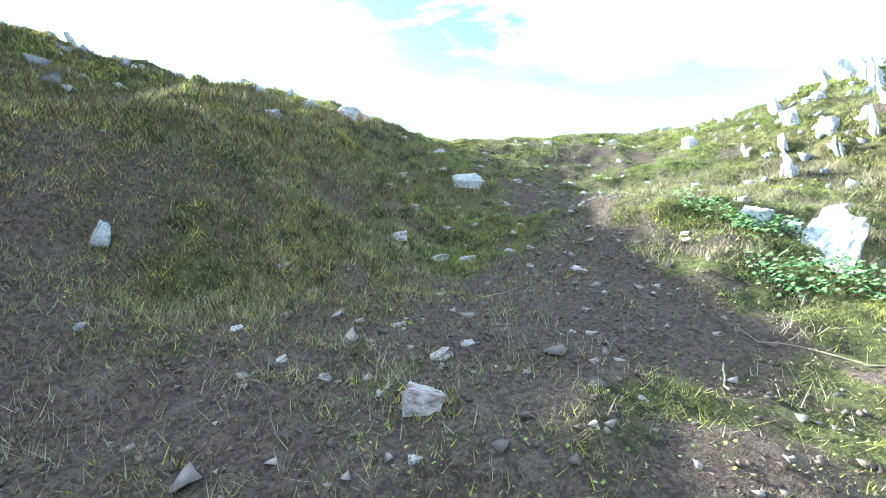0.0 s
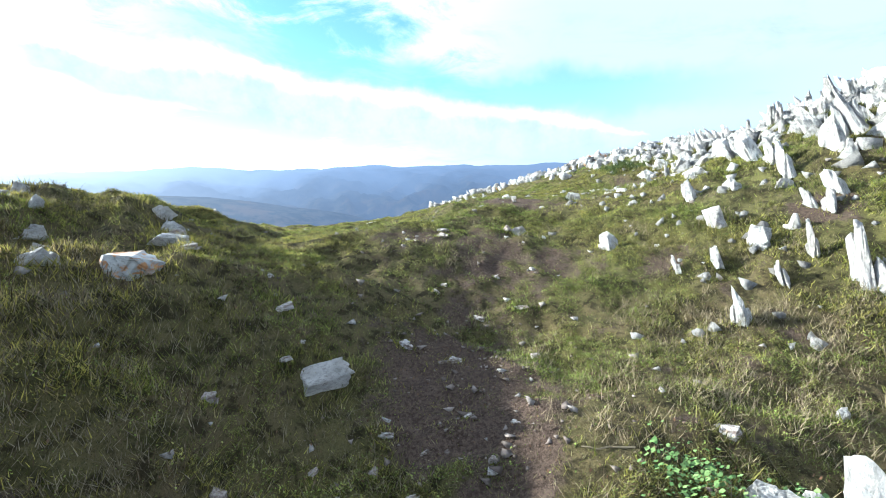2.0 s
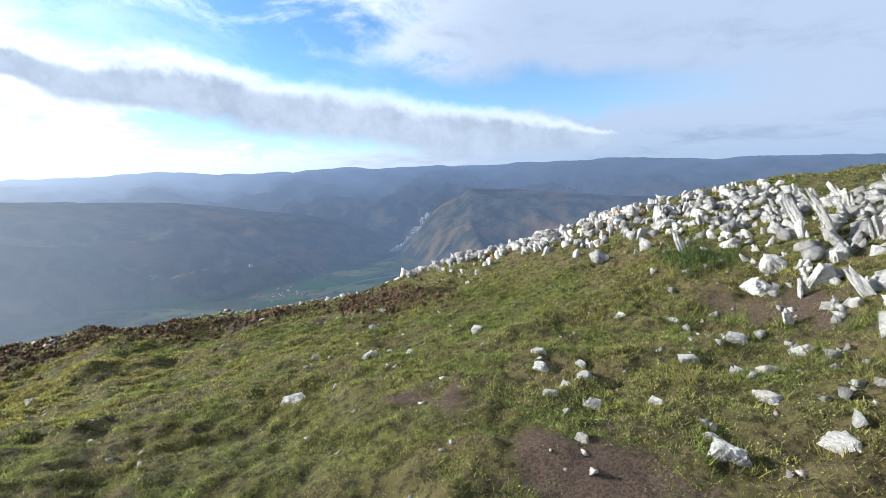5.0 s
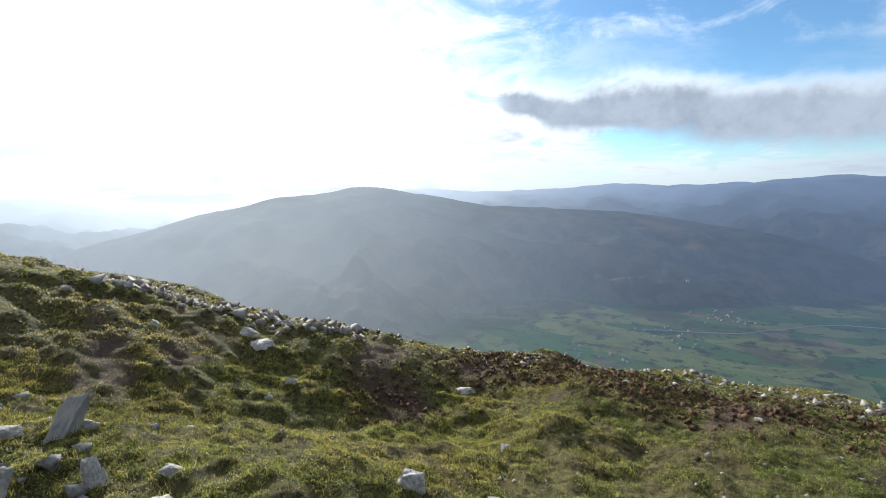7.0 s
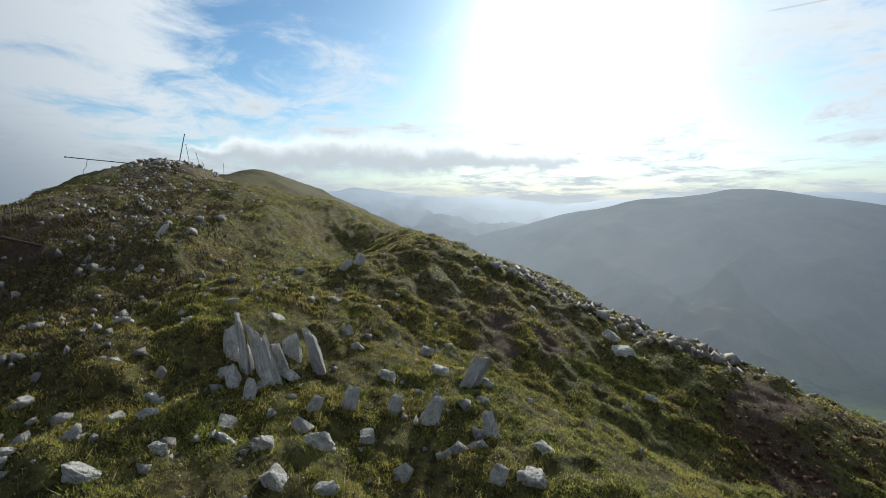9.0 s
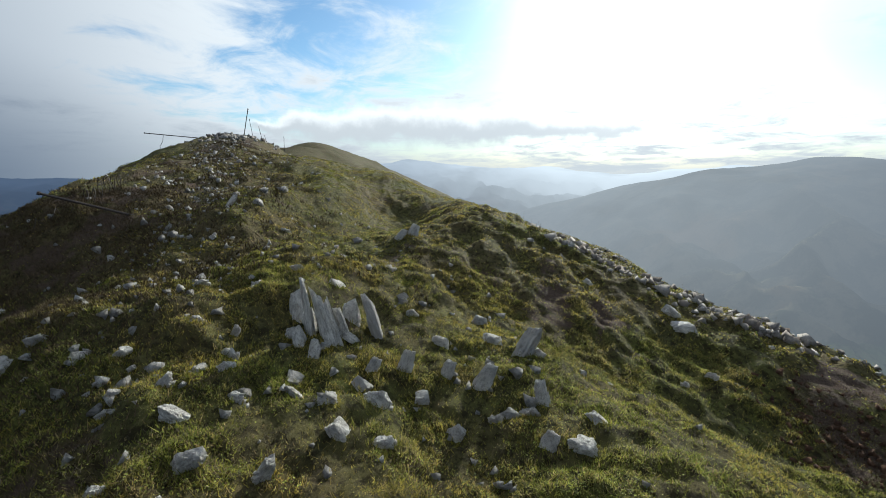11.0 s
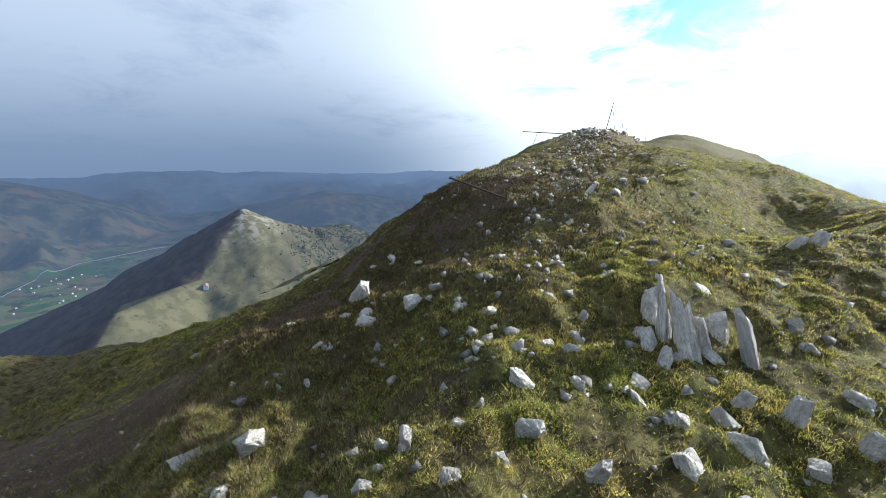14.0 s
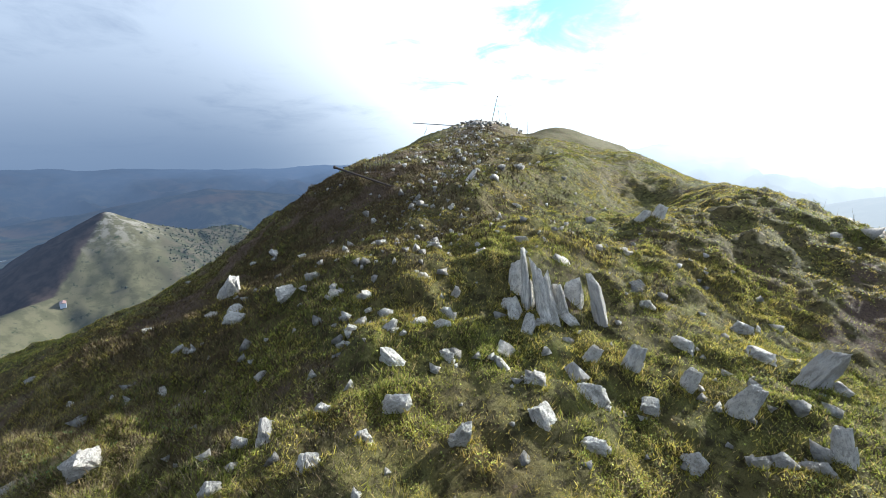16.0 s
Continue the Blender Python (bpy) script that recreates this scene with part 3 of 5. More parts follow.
crest_south = ((120, -9), (128, -5.0), (140, -3.4), (150, -5), (157.5, -6.0), (161, -4.2), (165, -2.7), (169, -1.6), (173, -1.0), (180, -1.4), (186, -3), (200, -6))


# the next peak: degrees to the left of +y, distance, level
peak_crest = [(149.6, 900, -81), (145.4, 930, -113), (142, 960, -131), (137.5, 1000, -134), (133, 1010, -190), (128, 1010, -280)]
peak_west = [(149.6, 900, -81), (154.9, 950, -131), (159, 960, -176), (163.5, 960, -212), (169, 980, -250), (175, 1000, -292), (180, 1000, -350)]
peak_spur = [(149.6, 900, -81), (152.5, 830, -122), (154.9, 760, -172), (160, 700, -182), (163, 670, -184), (165.2, 630, -208), (166, 560, -260)]


def crest(table, turn):
    return np.interp(turn, [a for a, _ in table], [b for _, b in table], left=-30, right=-30)


def far_land(turn, r):
    x, y = -r * np.sin(np.radians(turn)), r * np.cos(np.radians(turn))
    lumps = fractal(x, y, 420, 31, 5)
    ridges = np.abs(fractal(x, y, 300, 41, 5))
    z = FLOOR + 7 * lumps + 0.028 * np.clip(r - 1500, 0, None)
    for table, place, fall, wide in ((crest_round, 2500, 0.36, 300), (crest_far, 4300, 0.30, 500), (crest_spur, 2300, 0.40, 150), (crest_south, 3000, 0.30, 250)):
        top = place * np.tan(np.radians(crest(table, turn))) + (place / 2500 * 14) * lumps * (place > 2400)
        gap = np.sqrt((r - place) ** 2 + wide ** 2) - wide
        body = top - gap * fall - np.clip(gap / 500, 0, 1) * ridges * 90
        z = np.maximum(z, np.where(top > FLOOR - 100, body, -999))
    # the next peak: crests from its top, falling to both sides
    for line, fall in ((peak_crest, 0.62), (peak_spur, 0.66), (peak_west, 0.6)):
        for (t0, r0, z0), (t1, r1, z1) in zip(line, line[1:]):
            ax, ay = -r0 * math.sin(radians(t0)), r0 * math.cos(radians(t0))
            bx, by = -r1 * math.sin(radians(t1)), r1 * math.cos(radians(t1))
            u = np.clip(((x - ax) * (bx - ax) + (y - ay) * (by - ay)) / ((bx - ax) ** 2 + (by - ay) ** 2), 0, 1)
            gap = np.hypot(x - ax - u * (bx - ax), y - ay - u * (by - ay))
            z = np.maximum(z, z0 + u * (z1 - z0) - fall * (np.sqrt(gap ** 2 + 36) - 6) + np.clip(gap / 60, 0, 1) * 7 * fractal(x, y, 60, 81, 4))
    # the ridge itself falls away steeply below the near ground
    return np.maximum(z, -9 - (r - 24) * 0.72)


turns = np.concatenate([np.arange(-80, 200, 0.4), np.arange(200, 280, 2.0)])
rings = np.concatenate([np.geomspace(24, 440, 20), np.geomspace(452, 1150, 75), np.geomspace(1175, 4900, 85)])
tg, rg = np.meshgrid(turns, rings)
tg, rg = tg.ravel(), rg.ravel()
zf = far_land(np.where(tg > 220, tg - 360, tg), rg)
verts = np.stack([-rg * np.sin(np.radians(tg)), rg * np.cos(np.radians(tg)), zf], 1)
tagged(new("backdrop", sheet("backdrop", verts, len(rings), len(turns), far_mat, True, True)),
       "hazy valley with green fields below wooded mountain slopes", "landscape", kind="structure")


# ---- things ----
def part(name, bm, mat, parent=None, label=""):
    mesh = bpy.data.meshes.new(name)
    bm.to_mesh(mesh)
    bm.free()
    mesh.materials.append(mat)
    ob = new(name, mesh)
    if parent is not None:
        ob.parent = parent
    return tagged(ob, label)


def soup(name, points, faces, mat):
    """One mesh from arrays of points and triangles."""
    mesh = bpy.data.meshes.new(name)
    mesh.vertices.add(len(points))
    mesh.vertices.foreach_set("co", np.asarray(points, np.float32).ravel())
    mesh.loops.add(faces.size)
    mesh.loops.foreach_set("vertex_index", faces.astype(np.int32).ravel())
    mesh.polygons.add(len(faces))
    mesh.polygons.foreach_set("loop_start", np.arange(0, faces.size, faces.shape[1], dtype=np.int32))
    mesh.update(calc_edges=True)
    mesh.materials.append(mat)
    return mesh


chance = random.Random(5)


def rock_mesh(name, tall, mat, seed, fineness=2):
    """A weathered limestone block about 1 m across: a few split pieces side by side."""
    r = random.Random(seed)
    bm = bmesh.new()
    if tall:
        pieces = [(r.uniform(-0.10, 0.10), 0.27, 0.34, 0.5)]
        for side in (-1, 1):
            pieces.append((side * r.uniform(0.20, 0.34), r.uniform(0.14, 0.22), r.uniform(0.25, 0.42), r.uniform(0.0, 0.46)))
    else:
        pieces = [(0.0, 0.46, 0.46, 0.5), (r.choice((-1, 1)) * r.uniform(0.2, 0.34), 0.24, r.uniform(0.25, 0.42), r.uniform(0.0, 0.3))]
    for px, wide, deep, top in pieces:
        one = bmesh.new()
        bend = r.uniform(-0.18, 0.18) if not tall else r.uniform(-0.14, 0.14)
        shift, yaw = (r.uniform(-0.16, 0.16), r.uniform(-0.5, 0.5)) if tall else (0.0, 0.0)
        spots = [Vector((i * r.uniform(0.22, 1), j * r.uniform(0.22, 1), k * r.uniform(0.15, 1) if k > 0 else -1)) for i in (-1, 1) for j in (-1, 1) for k in (-1, 1)]
        spots += [Vector((r.uniform(-1, 1), r.uniform(-1, 1), r.uniform(-0.4, 0.9))) for _ in range(5)]
        for v in spots:
            z = -0.5 + (v.z + 1) / 2 * (top + 0.5)
            narrow = 1 - 0.32 * max(0.0, v.z)
            cx, cy = v.x * wide * narrow, v.y * deep * narrow
            one.verts.new((px + cx - cy * yaw + bend * (z + 0.3), cy + cx * yaw + shift, z))
        hull = bmesh.ops.convex_hull(one, input=one.verts)
        bmesh.ops.delete(one, geom=[g for g in hull["geom_interior"] if isinstance(g, bmesh.types.BMVert)], context="VERTS")
        bmesh.ops.delete(one, geom=[v for v in one.verts if not v.link_faces], context="VERTS")
        bmesh.ops.triangulate(one, faces=one.faces)
        for _ in range(fineness if px == 0.0 or tall else fineness - 1):
            bmesh.ops.subdivide_edges(one, edges=[e for e in one.edges if e.calc_length() > 0.085], cuts=1, smooth=0.0, use_grid_fill=True)
            bmesh.ops.triangulate(one, faces=one.faces)
        moved = {v: bm.verts.new(v.co) for v in one.verts}
        for f in one.faces:
            bm.faces.new([moved[v] for v in f.verts])
        one.free()
    off = Vector((seed * 3.1, seed * 1.7, 0))
    for v in bm.verts:
        way = Vector((v.co.x, v.co.y, v.co.z * 0.5)).normalized()
        grain = Vector((v.co.x * 6, v.co.y * 6, v.co.z * (2.6 if tall else 4.5))) + off
        crack = abs(noise.noise(grain))
        v.co += way * (0.035 * noise.noise(v.co * 2.6 + off) + 0.022 * noise.noise(grain * 1.3) + 0.024 * noise.noise(v.co * 8 + off) + 0.018 * noise.noise(v.co * 19 + off) - 0.05 * max(0, 0.16 - crack) / 0.16)
    mesh = bpy.data.meshes.new(name)
    bm.to_mesh(mesh)
    bm.free()
    mesh.materials.append(mat)
    return mesh


blocks = [rock_mesh("stone", False, limestone, k, 3) for k in range(14)]
muddy_blocks = [rock_mesh("stone", False, muddy_stone, 20 + k, 2) for k in range(8)]
bases = []
spikes = [rock_mesh("slab", True, limestone, 40 + k, 3) for k in range(12)]
lichen_blocks = [rock_mesh("stone", False, lichened, 77 + k) for k in range(4)]


def stone(x, y, w, h, turn, look_of="", rib=False):
    w, h = min(w, 0.62) * 1.05, min(h, 0.5) * 1.05
    if x > 2.8 and not rib:
        w, h = (w * 0.8, h * 0.8) if x < 7.5 else (w * 0.55, h * 0.55)
    trodden = y < 6.4 and -0.9 < x < 2.6 and w < 0.2
    ob = new("stone", chance.choice(lichen_blocks if look_of else muddy_blocks if trodden else blocks))
    tall = min(max(h, 0.40 * w), 1.05 * w) * (0.65 if trodden else 0.80 if x < -0.9 else 1.0)
    dip, tip = (-30, 13) if x < -0.9 else (0, 14)
    ob.matrix_basis = pose(x, y, level_at(x, y) + tall * 0.08, dip + chance.gauss(0, tip), chance.gauss(0, tip), 0) @ pose(0, 0, 0, 0, 0, turn + chance.uniform(-40, 40)) \
        @ Matrix.Diagonal((w, w * chance.uniform(0.6, 0.9), tall, 1))
    bases.append((x, y, w))
    if look_of:
        label = "pale limestone rock blotched with orange lichen"
    elif rib:
        label = "grey limestone rock in a crowded rocky rib"
    elif w > 0.3:
        label = "pale grey limestone boulder lying in short grass"
    else:
        label = "small pale limestone stone half sunk in turf"
    return tagged(ob, label, "stone", "rocks of the rib" if rib else "stones on the ridge")


def slab(x, y, w, h, turn, lean=22, rib=False):
    ridge = x < -0.9
    ob = new("rock", chance.choice(spikes if rib or (h > 1.9 * w and not ridge) else blocks))
    h = min(h, 0.62) * (0.84 if x > 2.8 and not rib else 1.0)
    w = min(max(w, (0.26 if rib else 0.36) * h), 0.30)
    tall = h * 1.18
    bases.append((x, y, w))
    if ridge:
        ob.matrix_basis = pose(x, y, level_at(x, y) + h * 0.18, -24 + chance.gauss(0, 10), -lean * 0.5 + chance.gauss(0, 14), 0) @ pose(0, 0, 0, 0, 0, turn + chance.uniform(-30, 30)) \
            @ Matrix.Diagonal((w * 0.95, w * chance.uniform(0.55, 0.9), h * chance.uniform(0.7, 0.95), 1))
    else:
        ob.matrix_basis = pose(x, y, level_at(x, y) + tall * 0.22, 0, 0, turn) @ pose(0, 0, 0, chance.uniform(-22, 8), -lean + chance.uniform(-12, 12), chance.uniform(-30, 30)) \
            @ Matrix.Diagonal((w * 0.88, w * chance.uniform(0.6, 1.0), tall, 1))
    return tagged(ob, "upright leaning rock of weathered grey limestone", "stone", "rocks of the rib" if rib else "rocks of the outcrops")


slab(-3.45, 2.61, 0.49, 0.39, 137)
stone(-3.32, 3.61, 0.28, 0.23, 129)
stone(-2.95, 3.19, 0.26, 0.16, 136)
stone(-3.04, 2.76, 0.19, 0.10, 139)
stone(-2.81, 2.05, 0.21, 0.13, 145)
stone(-2.55, 2.86, 0.15, 0.09, 142)
stone(-2.33, 4.14, 0.14, 0.08, 133)
stone(-6.61, 0.36, 0.26, 0.13, 132)
stone(-6.35, 0.01, 0.19, 0.10, 135)
stone(-6.47, 1.20, 0.25, 0.09, 128)
stone(-3.70, 3.64, 0.23, 0.14, 126)
stone(-4.08, 3.72, 0.10, 0.07, 123)
stone(-5.25, 3.54, 0.18, 0.07, 119)
stone(-4.61, 4.75, 0.18, 0.13, 111)
stone(-5.79, 4.60, 0.13, 0.16, 108)
stone(-3.19, 4.66, 0.17, 0.14, 119)
stone(-3.27, 4.27, 0.20, 0.13, 123)
stone(-3.64, 5.07, 0.20, 0.10, 111)
slab(-3.61, 5.41, 0.11, 0.22, 107)
stone(-3.30, 5.45, 0.21, 0.12, 108)
slab(-2.80, 5.13, 0.11, 0.19, 115)
stone(-2.71, 4.81, 0.13, 0.08, 120)
stone(-2.56, 4.81, 0.12, 0.09, 122)
stone(-3.03, 5.29, 0.20, 0.08, 111)
stone(-2.79, 5.25, 0.08, 0.09, 113)
stone(-3.03, 5.51, 0.15, 0.09, 108)
stone(-2.74, 5.65, 0.17, 0.17, 107)
stone(-2.49, 5.31, 0.32, 0.10, 115)
stone(-2.04, 5.57, 0.23, 0.21, 114)
stone(-1.81, 5.17, 0.14, 0.16, 124)
stone(-1.39, 5.42, 0.16, 0.23, 125)
stone(-1.66, 5.57, 0.13, 0.13, 117)
slab(-1.98, 6.05, 0.16, 0.27, 104)
stone(-2.94, 6.04, 0.29, 0.11, 100)
stone(-3.13, 6.02, 0.23, 0.16, 100)
stone(-2.78, 6.35, 0.20, 0.15, 95)
stone(-2.48, 6.47, 0.25, 0.15, 93)
stone(-2.41, 6.78, 0.22, 0.15, 87)
stone(-3.56, 6.23, 0.13, 0.17, 96)
stone(-3.83, 6.47, 0.24, 0.12, 92)
stone(-2.89, 6.73, 0.28, 0.25, 88)
stone(-3.17, 6.61, 0.22, 0.17, 90)
slab(-3.38, 6.70, 0.18, 0.28, 89)
slab(-3.41, 7.01, 0.23, 0.39, 84)
slab(-3.42, 7.43, 0.19, 0.33, 78)
slab(-3.25, 7.75, 0.25, 0.42, 72)
stone(-4.21, 8.06, 0.27, 0.31, 72)
slab(-4.03, 8.45, 0.31, 0.56, 67)
stone(-3.08, 7.14, 0.18, 0.18, 81)
stone(-2.72, 7.40, 0.17, 0.30, 76)
slab(-3.04, 8.25, 0.18, 0.36, 64)
stone(-2.90, 7.92, 0.17, 0.22, 68)
stone(-4.91, 7.07, 0.17, 0.14, 85)
stone(-4.60, 7.19, 0.20, 0.16, 83)
stone(-5.93, 6.93, 0.20, 0.12, 87)
slab(-7.55, 7.39, 0.40, 0.45, 84)
slab(-7.42, 7.17, 0.19, 0.34, 86)
stone(-4.83, 8.07, 0.26, 0.22, 74)
stone(-3.97, 7.45, 0.24, 0.21, 79)
stone(-1.50, 4.77, 0.11, 0.11, 135)
stone(-1.13, 5.00, 0.13, 0.17, 138)
stone(-1.04, 4.75, 0.11, 0.11, 143)
stone(-0.91, 4.43, 0.21, 0.15, 150)
stone(-1.14, 3.84, 0.27, 0.16, 152)
stone(-0.52, -3.26, 0.56, 0.21, 175)
stone(-2.84, -0.68, 0.15, 0.15, 156)
stone(-3.14, -0.22, 0.19, 0.09, 153)
stone(-8.09, 5.00, 0.25, 0.15, 101)
slab(-8.70, 3.85, 0.13, 0.43, 107)
stone(-12.58, 2.79, 0.15, 0.39, 106)
stone(-3.76, 5.93, 0.23, 0.22, 99)
stone(-4.77, 6.28, 0.28, 0.14, 94)
stone(-4.96, 5.77, 0.25, 0.13, 99)
stone(-8.47, 3.87, 0.15, 0.19, 107)
stone(-7.04, 4.05, 0.12, 0.11, 109)
stone(-6.59, 4.98, 0.12, 0.12, 103)
stone(-7.29, 5.59, 0.13, 0.09, 98)
stone(-4.77, 5.26, 0.09, 0.07, 105)
stone(-4.53, 5.42, 0.12, 0.06, 104)
stone(-3.08, 3.96, 0.07, 0.06, 128)
stone(-3.03, 4.78, 0.09, 0.06, 119)
stone(-5.66, 11.51, 0.37, 0.23, 53)
stone(-5.31, 11.46, 0.45, 0.20, 52)
stone(-5.85, 13.34, 0.34, 0.16, 45)
stone(-5.89, 6.89, 0.19, 0.12, 90)
stone(-2.66, 13.37, 0.51, 0.19, 26)
stone(-3.99, 8.59, 0.18, 0.13, 69)
stone(-3.82, 9.05, 0.14, 0.11, 63)
stone(-4.09, 10.59, 0.14, 0.11, 51)
stone(-3.76, 9.37, 0.09, 0.05, 60)
stone(-2.90, 8.12, 0.17, 0.25, 70)
stone(-2.83, 7.78, 0.14, 0.22, 75)
slab(-2.45, 8.11, 0.21, 0.23, 67)
stone(-2.34, 8.38, 0.28, 0.19, 62)
stone(-2.67, 8.65, 0.23, 0.11, 61)
stone(-4.10, 11.34, 0.17, 0.10, 46)
stone(-4.22, 11.04, 0.18, 0.12, 49)
stone(-6.44, 10.37, 0.23, 0.18, 63)
stone(-10.84, 13.48, 0.38, 0.24, 60)
stone(-7.89, 10.65, 0.21, 0.23, 66)
stone(-8.59, 10.53, 0.20, 0.18, 68)
stone(-7.88, 12.19, 0.16, 0.12, 58)
stone(-4.88, 12.59, 0.18, 0.10, 44)
stone(-1.41, 10.03, 0.42, 0.37, 34)
stone(-1.12, 11.62, 0.19, 0.14, 24)
stone(-0.77, 10.49, 0.26, 0.12, 26)
stone(1.55, 13.93, 0.19, 0.08, 1)
stone(0.97, 12.54, 0.09, 0.14, 6)
stone(1.85, 9.34, 0.32, 0.11, -2)
stone(3.23, 11.83, 0.22, 0.12, -13)
stone(3.55, 12.32, 0.24, 0.08, -15)
stone(3.05, 10.12, 0.15, 0.08, -16)
stone(2.72, 9.87, 0.24, 0.08, -13)
stone(3.13, 9.50, 0.12, 0.11, -19)
stone(2.18, 10.41, 0.14, 0.09, -5)
stone(4.01, 9.56, 0.22, 0.18, -29)
stone(4.07, 8.33, 0.21, 0.09, -39)
stone(3.83, 7.98, 0.21, 0.13, -39)
stone(4.06, 7.68, 0.26, 0.18, -46)
stone(4.26, 7.97, 0.16, 0.12, -45)
stone(3.87, 7.67, 0.17, 0.07, -43)
stone(3.61, 7.34, 0.11, 0.07, -44)
stone(3.42, 6.94, 0.14, 0.11, -48)
stone(4.04, 6.44, 0.33, 0.21, -66)
stone(4.20, 7.08, 0.19, 0.12, -56)
stone(4.27, 6.75, 0.17, 0.10, -62)
stone(4.62, 6.18, 0.29, 0.14, -75)
stone(5.36, 7.02, 0.32, 0.16, -66)
stone(4.90, 6.74, 0.29, 0.13, -67)
stone(5.83, 7.08, 0.30, 0.07, -68)
stone(6.79, 8.09, 0.50, 0.25, -62)
stone(5.43, 8.70, 0.21, 0.12, -48)
stone(5.75, 8.26, 0.28, 0.12, -54)
stone(5.70, 8.06, 0.12, 0.15, -56)
stone(5.16, 12.22, 0.13, 0.11, -27)
stone(5.19, 5.91, 0.18, 0.13, -81)
stone(4.62, 5.80, 0.11, 0.16, -82)
stone(5.03, 7.49, 0.26, 0.08, -57)
stone(3.79, 8.98, 0.10, 0.08, -30)
stone(5.01, 7.97, 0.16, 0.05, -52)
stone(7.31, 9.16, 0.25, 0.25, -56)
stone(6.72, 7.34, 0.21, 0.18, -69)
slab(3.23, 4.75, 0.21, 0.29, -49)
stone(4.01, 4.31, 0.29, 0.33, -63)
stone(4.02, 3.92, 0.29, 0.28, -69)
slab(3.24, 3.43, 0.15, 0.33, -73)
stone(4.89, 5.31, 0.37, 0.22, -57)
stone(4.97, 4.95, 0.17, 0.21, -61)
slab(4.35, 4.92, 0.17, 0.26, -57)
stone(4.57, 4.62, 0.21, 0.22, -63)
slab(4.17, 3.26, 0.22, 0.81, -81)
slab(4.17, 3.60, 0.12, 0.38, -75)
slab(3.38, 4.10, 0.07, 0.19, -61)
slab(3.64, 3.96, 0.11, 0.20, -66)
slab(3.78, 3.55, 0.09, 0.25, -74)
slab(4.65, 3.96, 0.13, 0.25, -72)
slab(4.92, 3.95, 0.17, 0.32, -73)
stone(4.88, 4.31, 0.25, 0.18, -68)
stone(3.58, 4.50, 0.10, 0.05, -56)
stone(4.03, 5.33, 0.17, 0.08, -50)
stone(2.69, 5.52, 0.24, 0.09, -32)
stone(2.58, 5.54, 0.12, 0.10, -31)
stone(2.90, 5.31, 0.08, 0.08, -37)
stone(2.11, 4.80, 0.06, 0.10, -30)
stone(1.93, 5.69, 0.17, 0.05, -19)
slab(1.08, 5.91, 0.05, 0.09, -3)
stone(1.81, 6.05, 0.10, 0.04, -15)
stone(-0.36, 4.86, 0.29, 0.13, 31)
stone(-0.40, 5.18, 0.21, 0.18, 28)
stone(-0.55, 5.51, 0.29, 0.11, 28)
stone(1.61, 4.76, 0.09, 0.06, -19)
stone(3.87, 7.35, 0.22, 0.11, -33)
stone(3.63, 7.57, 0.20, 0.09, -29)
stone(5.75, 7.57, 0.33, 0.09, -45)
stone(3.40, 6.18, 0.12, 0.07, -36)
stone(4.16, 6.61, 0.26, 0.09, -40)
stone(1.80, 6.57, 0.06, 0.04, -13)
stone(1.62, 5.58, 0.05, 0.04, -14)
stone(1.52, 4.65, 0.09, 0.04, -18)
slab(4.90, 3.18, 0.27, 0.90, -72)
slab(5.64, 4.42, 0.36, 0.50, -62)
slab(6.00, 4.85, 0.31, 0.62, -60)
slab(6.09, 4.55, 0.31, 0.67, -63)
slab(7.69, 5.08, 0.36, 0.56, -65)
slab(8.44, 4.92, 0.45, 0.73, -68)
slab(8.93, 4.53, 0.60, 0.71, -72)
slab(8.62, 3.93, 0.46, 0.86, -75)
slab(5.55, 3.18, 0.24, 0.77, -74)
slab(4.99, 3.31, 0.18, 0.52, -71)
stone(6.06, 4.15, 0.46, 0.50, -67)
slab(5.12, 4.51, 0.20, 0.46, -59)
slab(5.22, 4.97, 0.27, 0.51, -55)
slab(5.27, 5.24, 0.18, 0.42, -54)
stone(10.46, 10.39, 0.77, 0.85, -49)
stone(8.84, 7.61, 0.97, 0.76, -55)
stone(9.70, 8.96, 0.83, 0.83, -52)
slab(5.55, 5.54, 0.30, 0.41, -53)
stone(10.00, 10.74, 0.53, 0.55, -46)
stone(7.72, 7.78, 0.44, 0.46, -50)
stone(8.65, 10.24, 0.54, 0.49, -44)
stone(8.15, 10.47, 0.53, 0.48, -41)
stone(7.67, 10.52, 0.45, 0.46, -39)
slab(4.70, 3.83, 0.17, 0.36, -63)
slab(5.22, 4.72, 0.20, 0.41, -58)
stone(7.28, 8.17, 0.48, 0.43, -46)
stone(7.59, 8.95, 0.46, 0.41, -44)
stone(7.22, 7.67, 0.42, 0.47, -48)
stone(5.21, 5.50, 0.25, 0.35, -51)
stone(5.87, 5.22, 0.35, 0.43, -57)
slab(6.89, 4.25, 0.45, 0.53, -69)
slab(7.18, 3.57, 0.37, 0.66, -75)
slab(6.51, 3.61, 0.33, 0.50, -73)
stone(-0.41, 4.19, 0.40, 0.21, 22, "lichen")
stone(-0.79, 4.09, 0.22, 0.14, 30)
stone(-0.20, 4.64, 0.13, 0.06, 15)
stone(-0.37, 5.08, 0.17, 0.13, 15)
stone(-1.02, 4.66, 0.17, 0.11, 29)
stone(-1.54, 4.96, 0.21, 0.11, 33)
stone(0.37, 4.15, 0.15, 0.06, 5)
stone(0.54, 3.66, 0.32, 0.13, 0)
stone(1.08, 3.95, 0.10, 0.09, -14)
stone(1.36, 3.84, 0.12, 0.12, -21)
